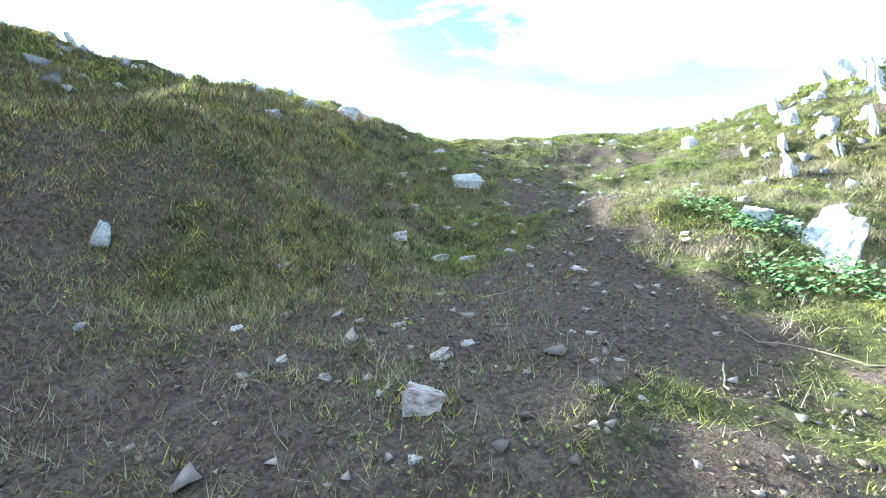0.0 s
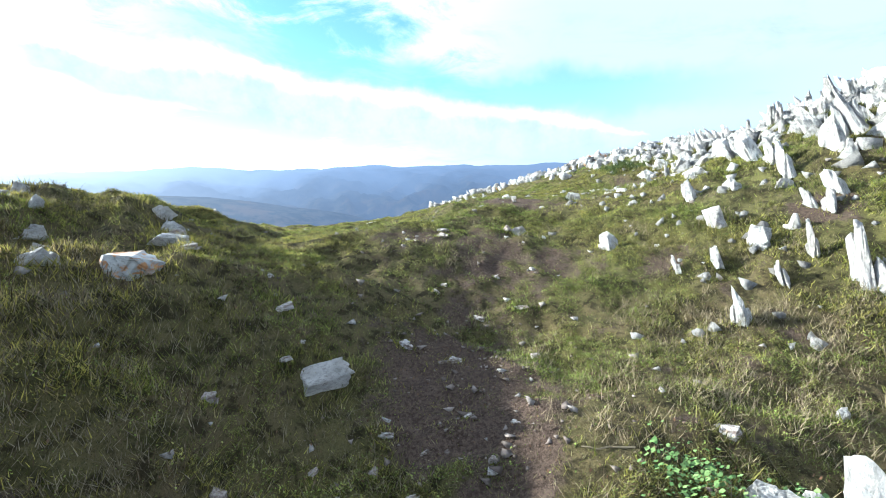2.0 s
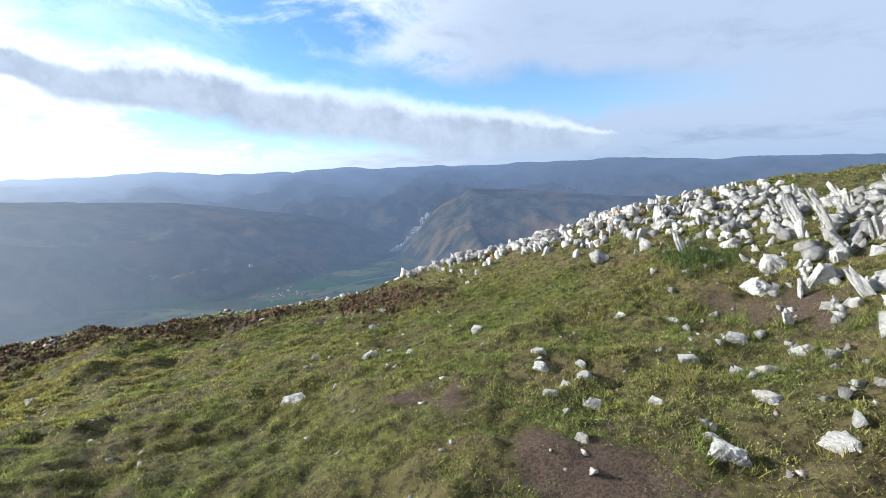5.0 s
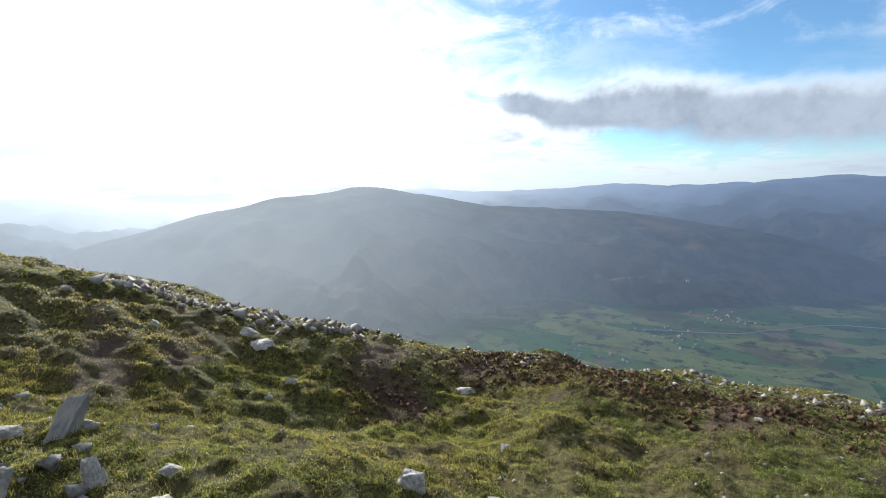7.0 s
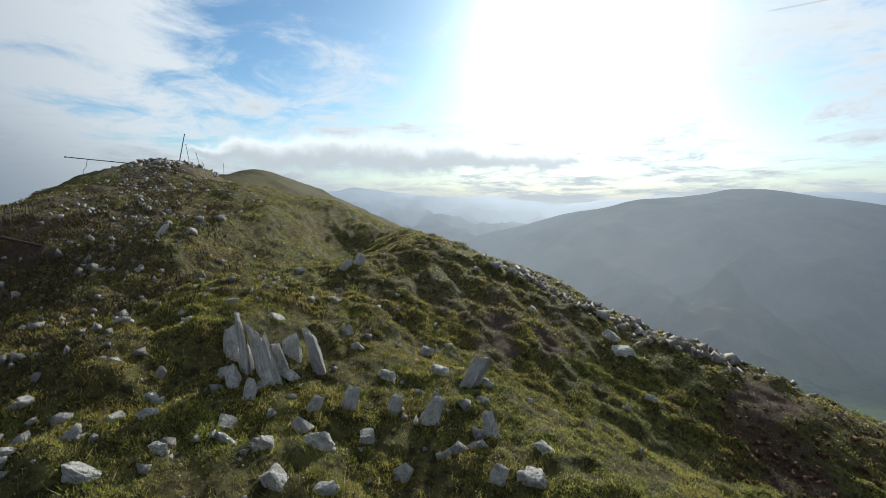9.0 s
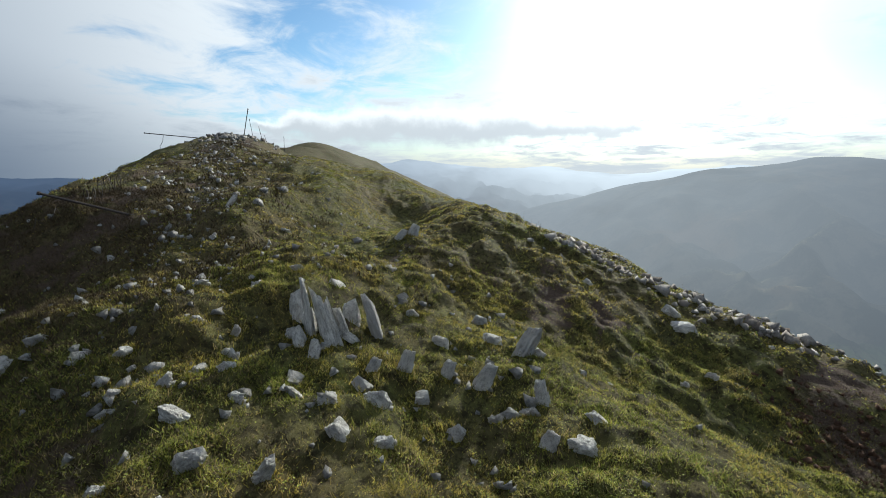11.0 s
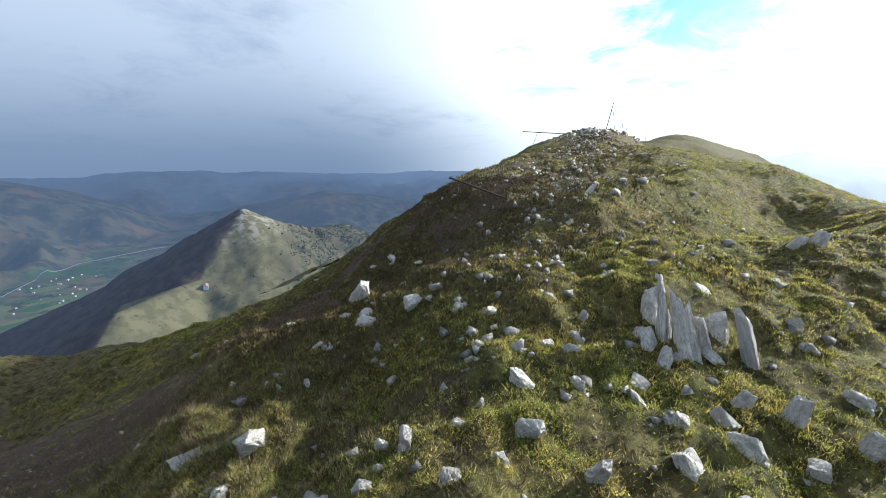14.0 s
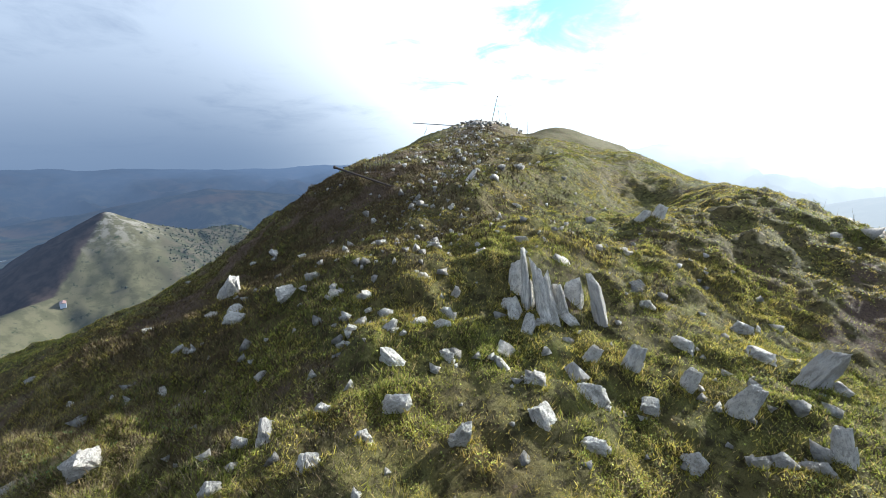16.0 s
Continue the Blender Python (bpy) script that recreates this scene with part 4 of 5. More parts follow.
stone(1.89, 3.75, 0.14, 0.08, -34)
stone(0.37, 3.73, 0.08, 0.05, 5)
stone(0.47, 3.88, 0.05, 0.09, 2)
stone(1.75, 4.34, 0.12, 0.06, -25)
stone(2.08, 4.33, 0.14, 0.05, -31)
stone(0.04, 3.52, 0.08, 0.10, 16)
stone(3.34, 2.30, 0.20, 0.12, -79)
stone(1.55, 5.41, 0.06, 0.04, -15)
stone(1.87, 5.54, 0.13, 0.04, -19)
stone(2.06, 2.39, 0.26, 0.21, -52)
stone(-0.95, 3.33, 0.29, 0.11, 28)
stone(0.12, 3.12, 0.10, 0.09, 5)
stone(0.47, 3.25, 0.07, 0.04, -4)
stone(0.01, 2.59, 0.12, 0.09, 11)
stone(0.24, 2.59, 0.13, 0.07, 2)
stone(0.44, 2.69, 0.15, 0.04, -5)
stone(0.70, 2.64, 0.08, 0.05, -14)
stone(0.82, 2.61, 0.09, 0.04, -18)
stone(0.73, 3.15, 0.07, 0.04, -11)
stone(0.55, 3.09, 0.05, 0.04, -7)
stone(0.85, 3.00, 0.08, 0.04, -15)
stone(1.20, 2.95, 0.05, 0.05, -24)
stone(1.58, 2.27, 0.05, 0.07, -45)
stone(2.24, 2.71, 0.16, 0.07, -48)
stone(0.54, 2.72, 0.07, 0.04, -8)
stone(0.36, 2.75, 0.07, 0.03, -2)
stone(0.81, 3.30, 0.11, 0.03, -12)
stone(1.23, 3.30, 0.07, 0.03, -22)
stone(1.40, 3.12, 0.05, 0.03, -27)
stone(0.20, 2.89, 0.05, 0.04, 3)
stone(0.77, 2.83, 0.06, 0.03, -14)
stone(0.06, 0.92, 0.13, 0.11, -4)
stone(0.12, 1.22, 0.08, 0.05, -5)
stone(-0.19, 1.09, 0.04, 0.05, 10)
stone(-0.52, 1.42, 0.05, 0.04, 20)
stone(0.20, 2.00, 0.10, 0.05, -6)
stone(0.01, 1.51, 0.07, 0.04, -0)
stone(0.89, 2.06, 0.09, 0.05, -23)
stone(0.68, 1.43, 0.05, 0.03, -25)
stone(0.61, 1.44, 0.04, 0.03, -23)
stone(0.89, 1.76, 0.04, 0.03, -27)
stone(0.22, 1.29, 0.05, 0.03, -10)
stone(0.03, 0.73, 0.03, 0.03, -3)
slab(-1.10, 1.75, 0.08, 0.12, 31)
stone(-0.92, 1.34, 0.05, 0.03, 35)
stone(1.16, 1.83, 0.05, 0.03, -32)
stone(1.23, 1.76, 0.04, 0.03, -35)
stone(0.72, 2.28, 0.05, 0.04, -17)
stone(-2.08, 3.23, 0.13, 0.08, 33)
stone(-3.12, 3.05, 0.23, 0.09, 46)
stone(-1.87, 2.27, 0.09, 0.11, 39)
stone(1.54, 2.19, 0.06, 0.06, -35)
stone(1.18, 2.91, 0.06, 0.04, -22)
stone(0.04, 1.28, 0.03, 0.03, -2)
stone(0.40, 0.80, 0.03, 0.03, -27)
stone(0.62, 1.00, 0.05, 0.03, -32)
stone(-0.14, 1.59, 0.04, 0.03, 5)
stone(-0.08, 1.09, 0.03, 0.03, 4)
stone(-0.34, 1.26, 0.04, 0.03, 15)
stone(-0.46, 0.70, 0.03, 0.03, 33)


def outcrop_slab(x, y, wide, deep, tall, lean, back, mesh):
    """One tall plate of the split outcrop; lean is to the side and back is away."""
    ob = new("rock", mesh)
    ob.matrix_basis = pose(x, y, level_at(x, y) + tall * 0.26, 0, 0, 95) @ pose(0, 0, 0, back, lean, 0) @ Matrix.Diagonal((wide, deep, tall * 1.15, 1))
    bases.append((x, y, wide))
    return tagged(ob, "tall split plate of pale weathered limestone in an outcrop", "stone", "rocks of the outcrops")


for k, spec in enumerate(((-4.06, 5.90, 0.24, 0.20, 0.38, -6, -20), (-3.84, 6.05, 0.17, 0.20, 0.68, -9, -14), (-3.76, 6.20, 0.21, 0.18, 0.62, -14, -20), (-3.92, 6.36, 0.15, 0.18, 0.44, -14, -12),
                          (-4.20, 6.46, 0.26, 0.18, 0.30, 4, -16), (-4.12, 6.68, 0.17, 0.20, 0.64, -16, -15), (-3.66, 5.96, 0.18, 0.16, 0.22, -20, -26), (-3.50, 6.14, 0.13, 0.14, 0.20, 10, -30))):
    outcrop_slab(*spec, (spikes if k in (1, 2) else blocks)[(k * 5) % 12])

# the large tilted boulder beside the trail
big = tagged(new("boulder", rock_mesh("boulder", False, limestone, 93, 4)), "large pale limestone boulder tilted beside the trail", "boulder")
foot, head = Vector((1.95, 1.90, -0.58)), Vector((2.60, 2.40, -0.20))
big.matrix_basis = Matrix.Translation((foot + head) / 2) @ (head - foot).to_track_quat("Z", "Y").to_matrix().to_4x4() @ Matrix.Diagonal((0.42, 0.34, (head - foot).length * 1.15, 1))
stone(2.95, 2.65, 0.17, 0.13, 20)

# ---- the rocky rib on the far side of the saddle ----
rib_line = [(4.5, 15.9, 0.3), (6.1, 14.2, 0.75), (7.6, 12.7, 1.3), (8.9, 11.1, 1.7), (9.8, 9.3, 1.5), (8.8, 7.2, 1.5), (7.3, 5.6, 1.4), (6.5, 4.2, 1.2), (6.3, 2.6, 1.0), (6.6, 0.6, 1.0)]
heaped = []
rows_of_rib = range(len(rib_line) - 1)
for placed in range(430):
    k = chance.choices(rows_of_rib, [1.0, 1.5, 1.7, 1.5, 1.5, 1.6, 1.5, 1.2, 0.8])[0]
    (ax, ay, aw), (bx, by, bw) = rib_line[k], rib_line[k + 1]
    t = chance.random()
    wide = (aw + t * (bw - aw))
    across = chance.gauss(0, 0.5) * wide
    long = math.hypot(bx - ax, by - ay)
    x = ax + t * (bx - ax) + across * (by - ay) / long
    y = ay + t * (by - ay) - across * (bx - ax) / long
    size = chance.uniform(0.09, 0.23) * (1.1 if y < 9 else 0.95)
    if y < 9.8 and chance.random() < 0.78:
        slab(x, y, size * 0.8, size * chance.uniform(1.3, 2.6), -45 + chance.uniform(-15, 15), 24, True)
    elif y < 11.0:
        stone(x, y, size, size * chance.uniform(0.7, 1.2), chance.uniform(0, 360), "", True)
    else:
        heaped.append((x, y, size))


def heap(name, label, mats, spots, seed):
    """Rocks too far off to pick apart, joined into one mesh for each look."""
    r = random.Random(seed)
    points, faces, first = [], [], 0
    for x, y, size in spots:
        form = r.choice(mats)
        m = pose(x, y, level_at(x, y) + size * 0.15, r.gauss(-8, 16), r.gauss(-12, 16), r.uniform(-80, 10)) @ Matrix.Diagonal((size, size * r.uniform(0.5, 0.85), size * r.uniform(1.0, 2.0), 1))
        points += [m @ v.co for v in form.vertices]
        faces += [[i + first for i in f.vertices] for f in form.polygons]
        first += len(form.vertices)
    return tagged(new(name, soup(name, points, np.array(faces), form.materials[0])), label, "rocks", kind="stuff")


for placed in range(520):
    (ax, ay, aw), (bx, by, bw) = chance.choice(list(zip(rib_line, rib_line[1:])))
    t, across = chance.random(), chance.gauss(0, 0.62)
    long = math.hypot(bx - ax, by - ay)
    wide = aw + t * (bw - aw)
    heaped.append((ax + t * (bx - ax) + across * wide * (by - ay) / long, ay + t * (by - ay) - across * wide * (bx - ax) / long, chance.uniform(0.07, 0.19)))
orange = [k for k in heaped if 6.0 < k[0] < 9.2 and 10.2 < k[1] < 14.2 and k[2] < 0.165]
heap("rib_rocks", "orange-lichened limestone rocks heaped at the end of the rib", lichen_blocks, orange, 3)
heap("rib_rocks", "pale limestone rocks packed between the larger ones of the rib", blocks[:7] + spikes, [k for k in heaped if k not in orange], 4)

# ---- loose small rubble: too many to count ----
rng = np.random.default_rng(11)


def rubble(name, label, mat, places, sizes, squash=0.6):
    """Many small angular bits joined into one mesh; places holds x, y."""
    base = np.array([(1, 1, 1), (1, -1, -1), (-1, 1, -1), (-1, -1, 1), (1.2, 0, 0), (-1.1, 0.1, 0), (0, 1.1, -0.1), (0.1, -1.2, 0), (0, 0, 1.15), (0, 0, -1)], float)
    bm = bmesh.new()
    for p in base:
        bm.verts.new(p)
    bmesh.ops.convex_hull(bm, input=bm.verts)
    bmesh.ops.triangulate(bm, faces=bm.faces)
    bm.verts.index_update()
    tris = np.array([[v.index for v in f.verts] for f in bm.faces])
    shape = np.array([v.co for v in bm.verts]) * 0.5
    bm.free()
    count = len(places)
    form = shape[None] * rng.uniform(0.65, 1.3, (count, len(shape), 3)) * sizes[:, None, None]
    form[:, :, 2] *= squash
    form[:, :, 1] *= rng.uniform(0.6, 1.0, (count, 1))
    a = rng.uniform(0, 6.283, count)
    ca, sa = np.cos(a)[:, None], np.sin(a)[:, None]
    tilt = rng.uniform(-0.5, 0.5, (count, 1))
    x, y, z = form[:, :, 0], form[:, :, 1], form[:, :, 2]
    x, z = x * np.cos(tilt) - z * np.sin(tilt), x * np.sin(tilt) + z * np.cos(tilt)
    px, py = places[:, :1], places[:, 1:2]
    points = np.stack([x * ca - y * sa + px, x * sa + y * ca + py, z + land(places[:, 0], places[:, 1])[:, None] + 0.08 * sizes[:, None]], -1)
    faces = (np.arange(count)[:, None, None] * len(shape) + tris[None]).reshape(-1, 3)
    return tagged(new(name, soup(name, points.reshape(-1, 3), faces, mat)), label, "rubble", kind="stuff")


def around_line(line, count, spread):
    out = []
    for _ in range(count):
        k = rng.integers(len(line) - 1)
        (ax, ay, aw), (bx, by, bw) = line[k], line[k + 1]
        t, g = rng.random(), rng.normal(0, spread)
        long = math.hypot(bx - ax, by - ay)
        wide = aw + t * (bw - aw)
        out.append((ax + t * (bx - ax) + g * wide * (by - ay) / long, ay + t * (by - ay) - g * wide * (bx - ax) / long))
    return np.array(out)


edge = [(-12.5, 13.4, 0.5), (-9.5, 13.2, 0.6), (-6.3, 13.6, 0.6), (-4.0, 15.0, 0.7), (-2.0, 15.9, 0.7), (0.5, 16.2, 0.7), (2.5, 16.0, 0.7), (4.4, 15.2, 0.5)]
limestone_bits, n = material("limestone_bits")
pick = n.add("ShaderNodeNewGeometry").outputs["Random Per Island"]
at = n.add("ShaderNodeNewGeometry").outputs["Position"]
spots = n.noise(at, 16.0, 8, 0.78)
tone = n.mix(pick, (0.22, 0.205, 0.185), (0.45, 0.435, 0.405))
n.surface(n.mix(n.math("MULTIPLY", n.step(spots, 0.45, 0.60), 0.7), tone, (0.13, 0.125, 0.118)), 0.9, n.bump(spots, 1.0, 0.05), 0.15)
rubble_grey, n = material("grey_rubble")
pick = n.add("ShaderNodeNewGeometry").outputs["Random Per Island"]
at = n.add("ShaderNodeNewGeometry").outputs["Position"]
spots = n.noise(at, 60.0, 4, 0.7)
tone = n.mix(pick, (0.15, 0.125, 0.105), (0.34, 0.32, 0.29))
n.surface(n.mix(n.step(spots, 0.45, 0.7), tone, (0.12, 0.10, 0.085)), 0.9, n.bump(spots, 0.5, 0.01), 0.15)
grit_mat, n = material("muddy_grit")
pick = n.add("ShaderNodeNewGeometry").outputs["Random Per Island"]
n.surface(n.mix(pick, (0.085, 0.065, 0.054), (0.24, 0.20, 0.17)), 0.95, None, 0.1)
rubble("rib_rubble", "broken grey limestone packed between the larger rocks of the rib", limestone_bits, around_line(rib_line, 900, 0.55), rng.uniform(0.06, 0.24, 900), 1.0)
foot_of_rib = [(3.5, 3.0, 0.6), (4.2, 4.2, 0.7), (4.9, 5.6, 0.8), (6.2, 7.2, 0.8), (7.2, 9.0, 0.7)]
rubble("rib_rubble", "small pale limestone bits in the grass below the rib", limestone_bits, around_line(foot_of_rib, 150, 0.8), rng.uniform(0.03, 0.10, 150), 0.9)
rubble("rubble", "pale angular limestone rubble along the edge of the drop", rubble_grey, around_line(edge, 520, 0.8), rng.uniform(0.03, 0.13, 520))
rubble("pebbles", "small brown stones and grit trodden into the trail", grit_mat, around_line(trail, 700, 0.75), rng.uniform(0.006, 0.022, 700) * rng.uniform(0.6, 1.5, 700))
wide = np.stack([-2.5 - 24 * rng.random(620) ** 1.1, rng.normal(0, 1, 620)], 1)
wide[:, 1] = 5.2 + 0.28 * (wide[:, 0] + 2) + wide[:, 1] * np.where(rng.random(620) < 0.55, 0.5, 1.9)
rubble("scree", "scattered small limestone bits in the turf of the ridge", limestone_bits, wide, rng.uniform(0.02, 0.10, 620) * rng.uniform(0.5, 1.3, 620) * np.where(wide[:, 0] < -8, 1.35, 1.0), 0.9)
crest_line = [(-6.0, 4.4, 1.3), (-9.5, 3.3, 1.0), (-12.5, 2.4, 1.0), (-16.0, 1.4, 1.1), (-20.0, 0.2, 1.2), (-25.0, -1.2, 1.2), (-30.0, -2.4, 1.2)]
rubble("crest_stones", "pale weathered stones strung along the crest of the ridge", limestone_bits, around_line(crest_line, 110, 1.3), rng.uniform(0.06, 0.17, 110), 1.0)
close_bits = np.stack([rng.uniform(-7.0, -1.2, 230), rng.uniform(2.6, 8.6, 230)], 1)
rubble("scree", "small pale limestone bits lying between the outcrops", limestone_bits, close_bits, rng.uniform(0.025, 0.11, 230) * rng.uniform(0.6, 1.2, 230), 0.8)
brink = [(-5.0, 13.4, 0.35), (-5.7, 12.75, 0.4), (-6.8, 12.1, 0.5), (-7.9, 11.5, 0.6), (-9.0, 10.8, 0.6), (-10.5, 11.6, 0.6), (-13.0, 10.6, 0.7)]
rubble("rubble", "grey broken limestone along the brink of the sunny slope", rubble_grey, around_line(brink, 420, 0.8), rng.uniform(0.04, 0.2, 420) * rng.uniform(0.5, 1.3, 420), 0.8)
field = np.stack([rng.uniform(-1, 6, 380), rng.uniform(3.0, 13, 380)], 1)
rubble("grit", "small pale stones scattered over the saddle turf", rubble_grey, field, rng.uniform(0.015, 0.06, 380))
top = np.stack([rng.normal(-31.5, 2.2, 260), rng.normal(-2.6, 1.1, 260)], 1)
rubble("summit_rubble", "pale broken limestone heaped on the summit", rubble_grey, top, rng.uniform(0.08, 0.32, 260), 0.8)

# ---- turned earth along the edge ----
heaps = [(-2.8, 14.4, 0.55), (-2.1, 14.9, 0.6), (-1.2, 15.0, 0.6), (-0.2, 14.6, 0.5), (0.6, 14.2, 0.6), (1.8, 14.6, 0.5), (3.3, 14.2, 0.5), (3.8, 13.2, 0.45), (4.2, 12.5, 0.4), (-3.4, 12.2, 0.5)]
spots_at = np.array([(hx + rng.normal(0, r), hy + rng.normal(0, r)) for hx, hy, r in heaps for _ in range(240)])
rubble("clods", "dark brown clods of turned earth and torn turf", clod_mat, spots_at, rng.uniform(0.016, 0.06, len(spots_at)) * rng.uniform(0.6, 1.9, len(spots_at)), 0.9)
torn_at = spots_at[::3]


# ---- grass ----
def blades(name, label, mat, x, y, tall, wide, lean, category="grass"):
    """Single blades as narrow triangles, joined."""
    count = len(x)
    z = land(x, y)
    a = rng.uniform(0, 6.283, count)
    b = rng.uniform(0, 6.283, count)
    tip = np.stack([np.cos(b) * lean * tall, np.sin(b) * lean * tall, tall], 1)
    bare = soil_at(x, y) > 0.5
    wide, tip = np.where(bare, wide * 0.7, wide), tip * np.where(bare, 0.75, 1.0)[:, None]
    foot = np.stack([x, y, z - 0.004], 1)
    half = np.stack([np.cos(a) * wide, np.sin(a) * wide, np.zeros(count)], 1) * 0.5
    points = np.stack([foot - half, foot + half, foot + tip], 1).reshape(-1, 3)
    faces = np.arange(count * 3).reshape(-1, 3)
    return tagged(new(name, soup(name, points, faces, mat)), label, category, kind="stuff")


way_line = [(0.1, -0.6, 1), (0.4, 1.4, 1), (0.9, 2.7, 1), (1.6, 5.2, 1), (0.6, 7.0, 1)]


def sown(count, lo, hi, box, bare_keep=0.05):
    """Places between two distances from the walk, thinned on bare earth."""
    x0, x1, y0, y1 = box
    xs, ys = [], []
    have = 0
    while have < count:
        x, y = rng.uniform(x0, x1, 60000), rng.uniform(y0, y1, 60000)
        gap, _ = near_line(x, y, way_line)
        keep = (gap >= lo) & (gap < hi)
        x, y = x[keep], y[keep]
        bare = soil_at(x, y)
        clump = value_noise(x, y, 0.16, 5) + value_noise(x, y, 0.5, 6)
        # grass thinned on the flank too, so its darker cover stands in for shade
        keep = rng.random(len(x)) < np.clip(1.15 - 1.3 * bare, bare_keep, 1) * np.clip(0.5 + 0.95 * clump, 0.10, 1) * (1 - 0.65 * flank_at(x, y))
        xs.append(x[keep])
        ys.append(y[keep])
        have += int(keep.sum())
    return np.concatenate(xs)[:count], np.concatenate(ys)[:count]


x, y = sown(380000, 0.0, 2.6, (-3, 4.5, -1.5, 9.8))
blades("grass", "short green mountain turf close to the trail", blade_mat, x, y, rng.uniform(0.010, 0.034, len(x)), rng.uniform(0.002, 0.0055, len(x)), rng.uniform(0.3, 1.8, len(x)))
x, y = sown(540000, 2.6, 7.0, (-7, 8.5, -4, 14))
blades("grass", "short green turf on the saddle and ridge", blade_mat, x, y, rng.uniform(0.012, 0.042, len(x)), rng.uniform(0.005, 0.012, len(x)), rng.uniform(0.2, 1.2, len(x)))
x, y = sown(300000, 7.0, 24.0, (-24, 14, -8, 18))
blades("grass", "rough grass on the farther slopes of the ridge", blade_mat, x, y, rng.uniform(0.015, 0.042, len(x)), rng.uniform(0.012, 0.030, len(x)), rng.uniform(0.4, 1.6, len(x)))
x, y = sown(80000, 0.0, 6.0, (-6, 8, -2, 12), 0.3)
keep = value_noise(x, y, 0.7, 88) + 0.5 * np.exp(-((x - 3.4) / 1.4) ** 2 - ((y - 2.4) / 1.6) ** 2) + 0.3 * np.exp(-((x + 1.0) / 1.2) ** 2 - ((y - 3.2) / 1.6) ** 2) > 0.05
x, y = x[keep], y[keep]
blades("dry_grass", "bleached dead grass stalks between the green turf", straw_mat, x, y, rng.uniform(0.012, 0.045, len(x)), rng.uniform(0.0025, 0.0045, len(x)), rng.uniform(0.8, 3.0, len(x)))
x, y = around_line(trail, 16000, 0.8).T
blades("trail_litter", "dead grass stems trodden flat into the mud", straw_mat, x, y, rng.uniform(0.005, 0.018, len(x)), rng.uniform(0.002, 0.004, len(x)), rng.uniform(1.0, 2.5, len(x)), "litter")

# tufts: some on the trail, taller ones over the bank and the slopes
def tufts(name, label, mat, centres, each, spread, tall, wide):
    x = np.repeat(centres[:, 0], each) + rng.normal(0, spread, len(centres) * each)
    y = np.repeat(centres[:, 1], each) + rng.normal(0, spread, len(centres) * each)
    return blades(name, label, mat, x, y, rng.uniform(0.4, 1.0, len(x)) * tall, rng.uniform(0.6, 1.2, len(x)) * wide, rng.uniform(0.2, 1.1, len(x)))


tufts("tufts", "small yellow-green grass tufts rooted in the trail", blade_mat, around_line(trail, 420, 0.9), 40, 0.040, 0.022, 0.0035)
bank = np.stack([rng.normal(-1.0, 0.8, 560), rng.normal(2.9, 1.2, 560)], 1)
tufts("tussocks", "rough tussocks of long grass on the bank", blade_mat, bank, 60, 0.06, 0.055, 0.005)
tufts("tussocks", "bleached tangled grass hanging over the shaded bank", straw_mat, np.stack([rng.normal(-1.0, 0.8, 1100), rng.normal(2.8, 1.2, 1100)], 1), 30, 0.07, 0.07, 0.004)
tufts("heath", "dark withered plants on the shaded bank", heath_mat, np.stack([rng.normal(-1.1, 0.7, 520), rng.normal(2.9, 1.1, 520)], 1), 24, 0.05, 0.08, 0.006)
verge = np.stack([rng.normal(3.0, 0.9, 320), rng.normal(2.4, 1.3, 320)], 1)
tufts("tussocks", "tangled tussocks of bleached grass beside the trail", straw_mat, verge, 40, 0.05, 0.09, 0.004)
heath = np.stack([rng.uniform(-26, -5, 750), rng.normal(0, 1.5, 750)], 1)
heath[:, 1] += 3.3 + 0.24 * (heath[:, 0] + 8)
tufts("heath", "low brown withered plants along the stony crest", heath_mat, heath, 26, 0.11, 0.11, 0.022)
# heath packed over the flank and lower slope to darken them like shade
flank = np.stack([rng.uniform(-10.5, -2.2, 2800), rng.normal(0, 1, 2800)], 1)
flank[:, 1] = 0.9 + 0.12 * (flank[:, 0] + 4) + 1.25 * flank[:, 1]
tufts("heath", "dark brown withered plants thickened over the flank to darken it like shade", heath_mat, flank, 30, 0.11, 0.07, 0.014)
low = np.stack([rng.uniform(-5.5, -1.4, 1300), rng.normal(3.2, 0.9, 1300)], 1)
tufts("heath", "low dark withered plants added to darken the slope below the outcrops like shade", heath_mat, low, 26, 0.10, 0.06, 0.010)
clump = np.stack([rng.normal(7.0, 0.25, 22), rng.normal(9.1, 0.25, 22)], 1)
tufts("shrub", "dark green shaggy clump of long grass among the rib rocks", shrub_mat, clump, 90, 0.08, 0.17, 0.009)
clump = np.stack([rng.normal(6.2, 0.5, 30), rng.normal(7.4, 0.7, 30)], 1)
tufts("tussocks", "long green grass tufts between the rocks of the rib", blade_mat, clump, 60, 0.07, 0.16, 0.008)
tufts("torn_turf", "ragged brown tufts of torn turf along the edge", heath_mat, torn_at, 26, 0.07, 0.08, 0.010)
slope = np.stack([rng.uniform(-12, 8, 900), rng.uniform(2, 14, 900)], 1)
tufts("tussocks", "scattered grass tussocks on the open slopes", blade_mat, slope, 40, 0.07, 0.06, 0.007)
crumbs = np.stack([rng.uniform(-1.6, 2.2, 12000), rng.uniform(0.1, 4.8, 12000)], 1)
crumbs = crumbs[soil_at(crumbs[:, 0], crumbs[:, 1]) > 0.45]
embedded = around_line(trail[1:], 150, 0.55)
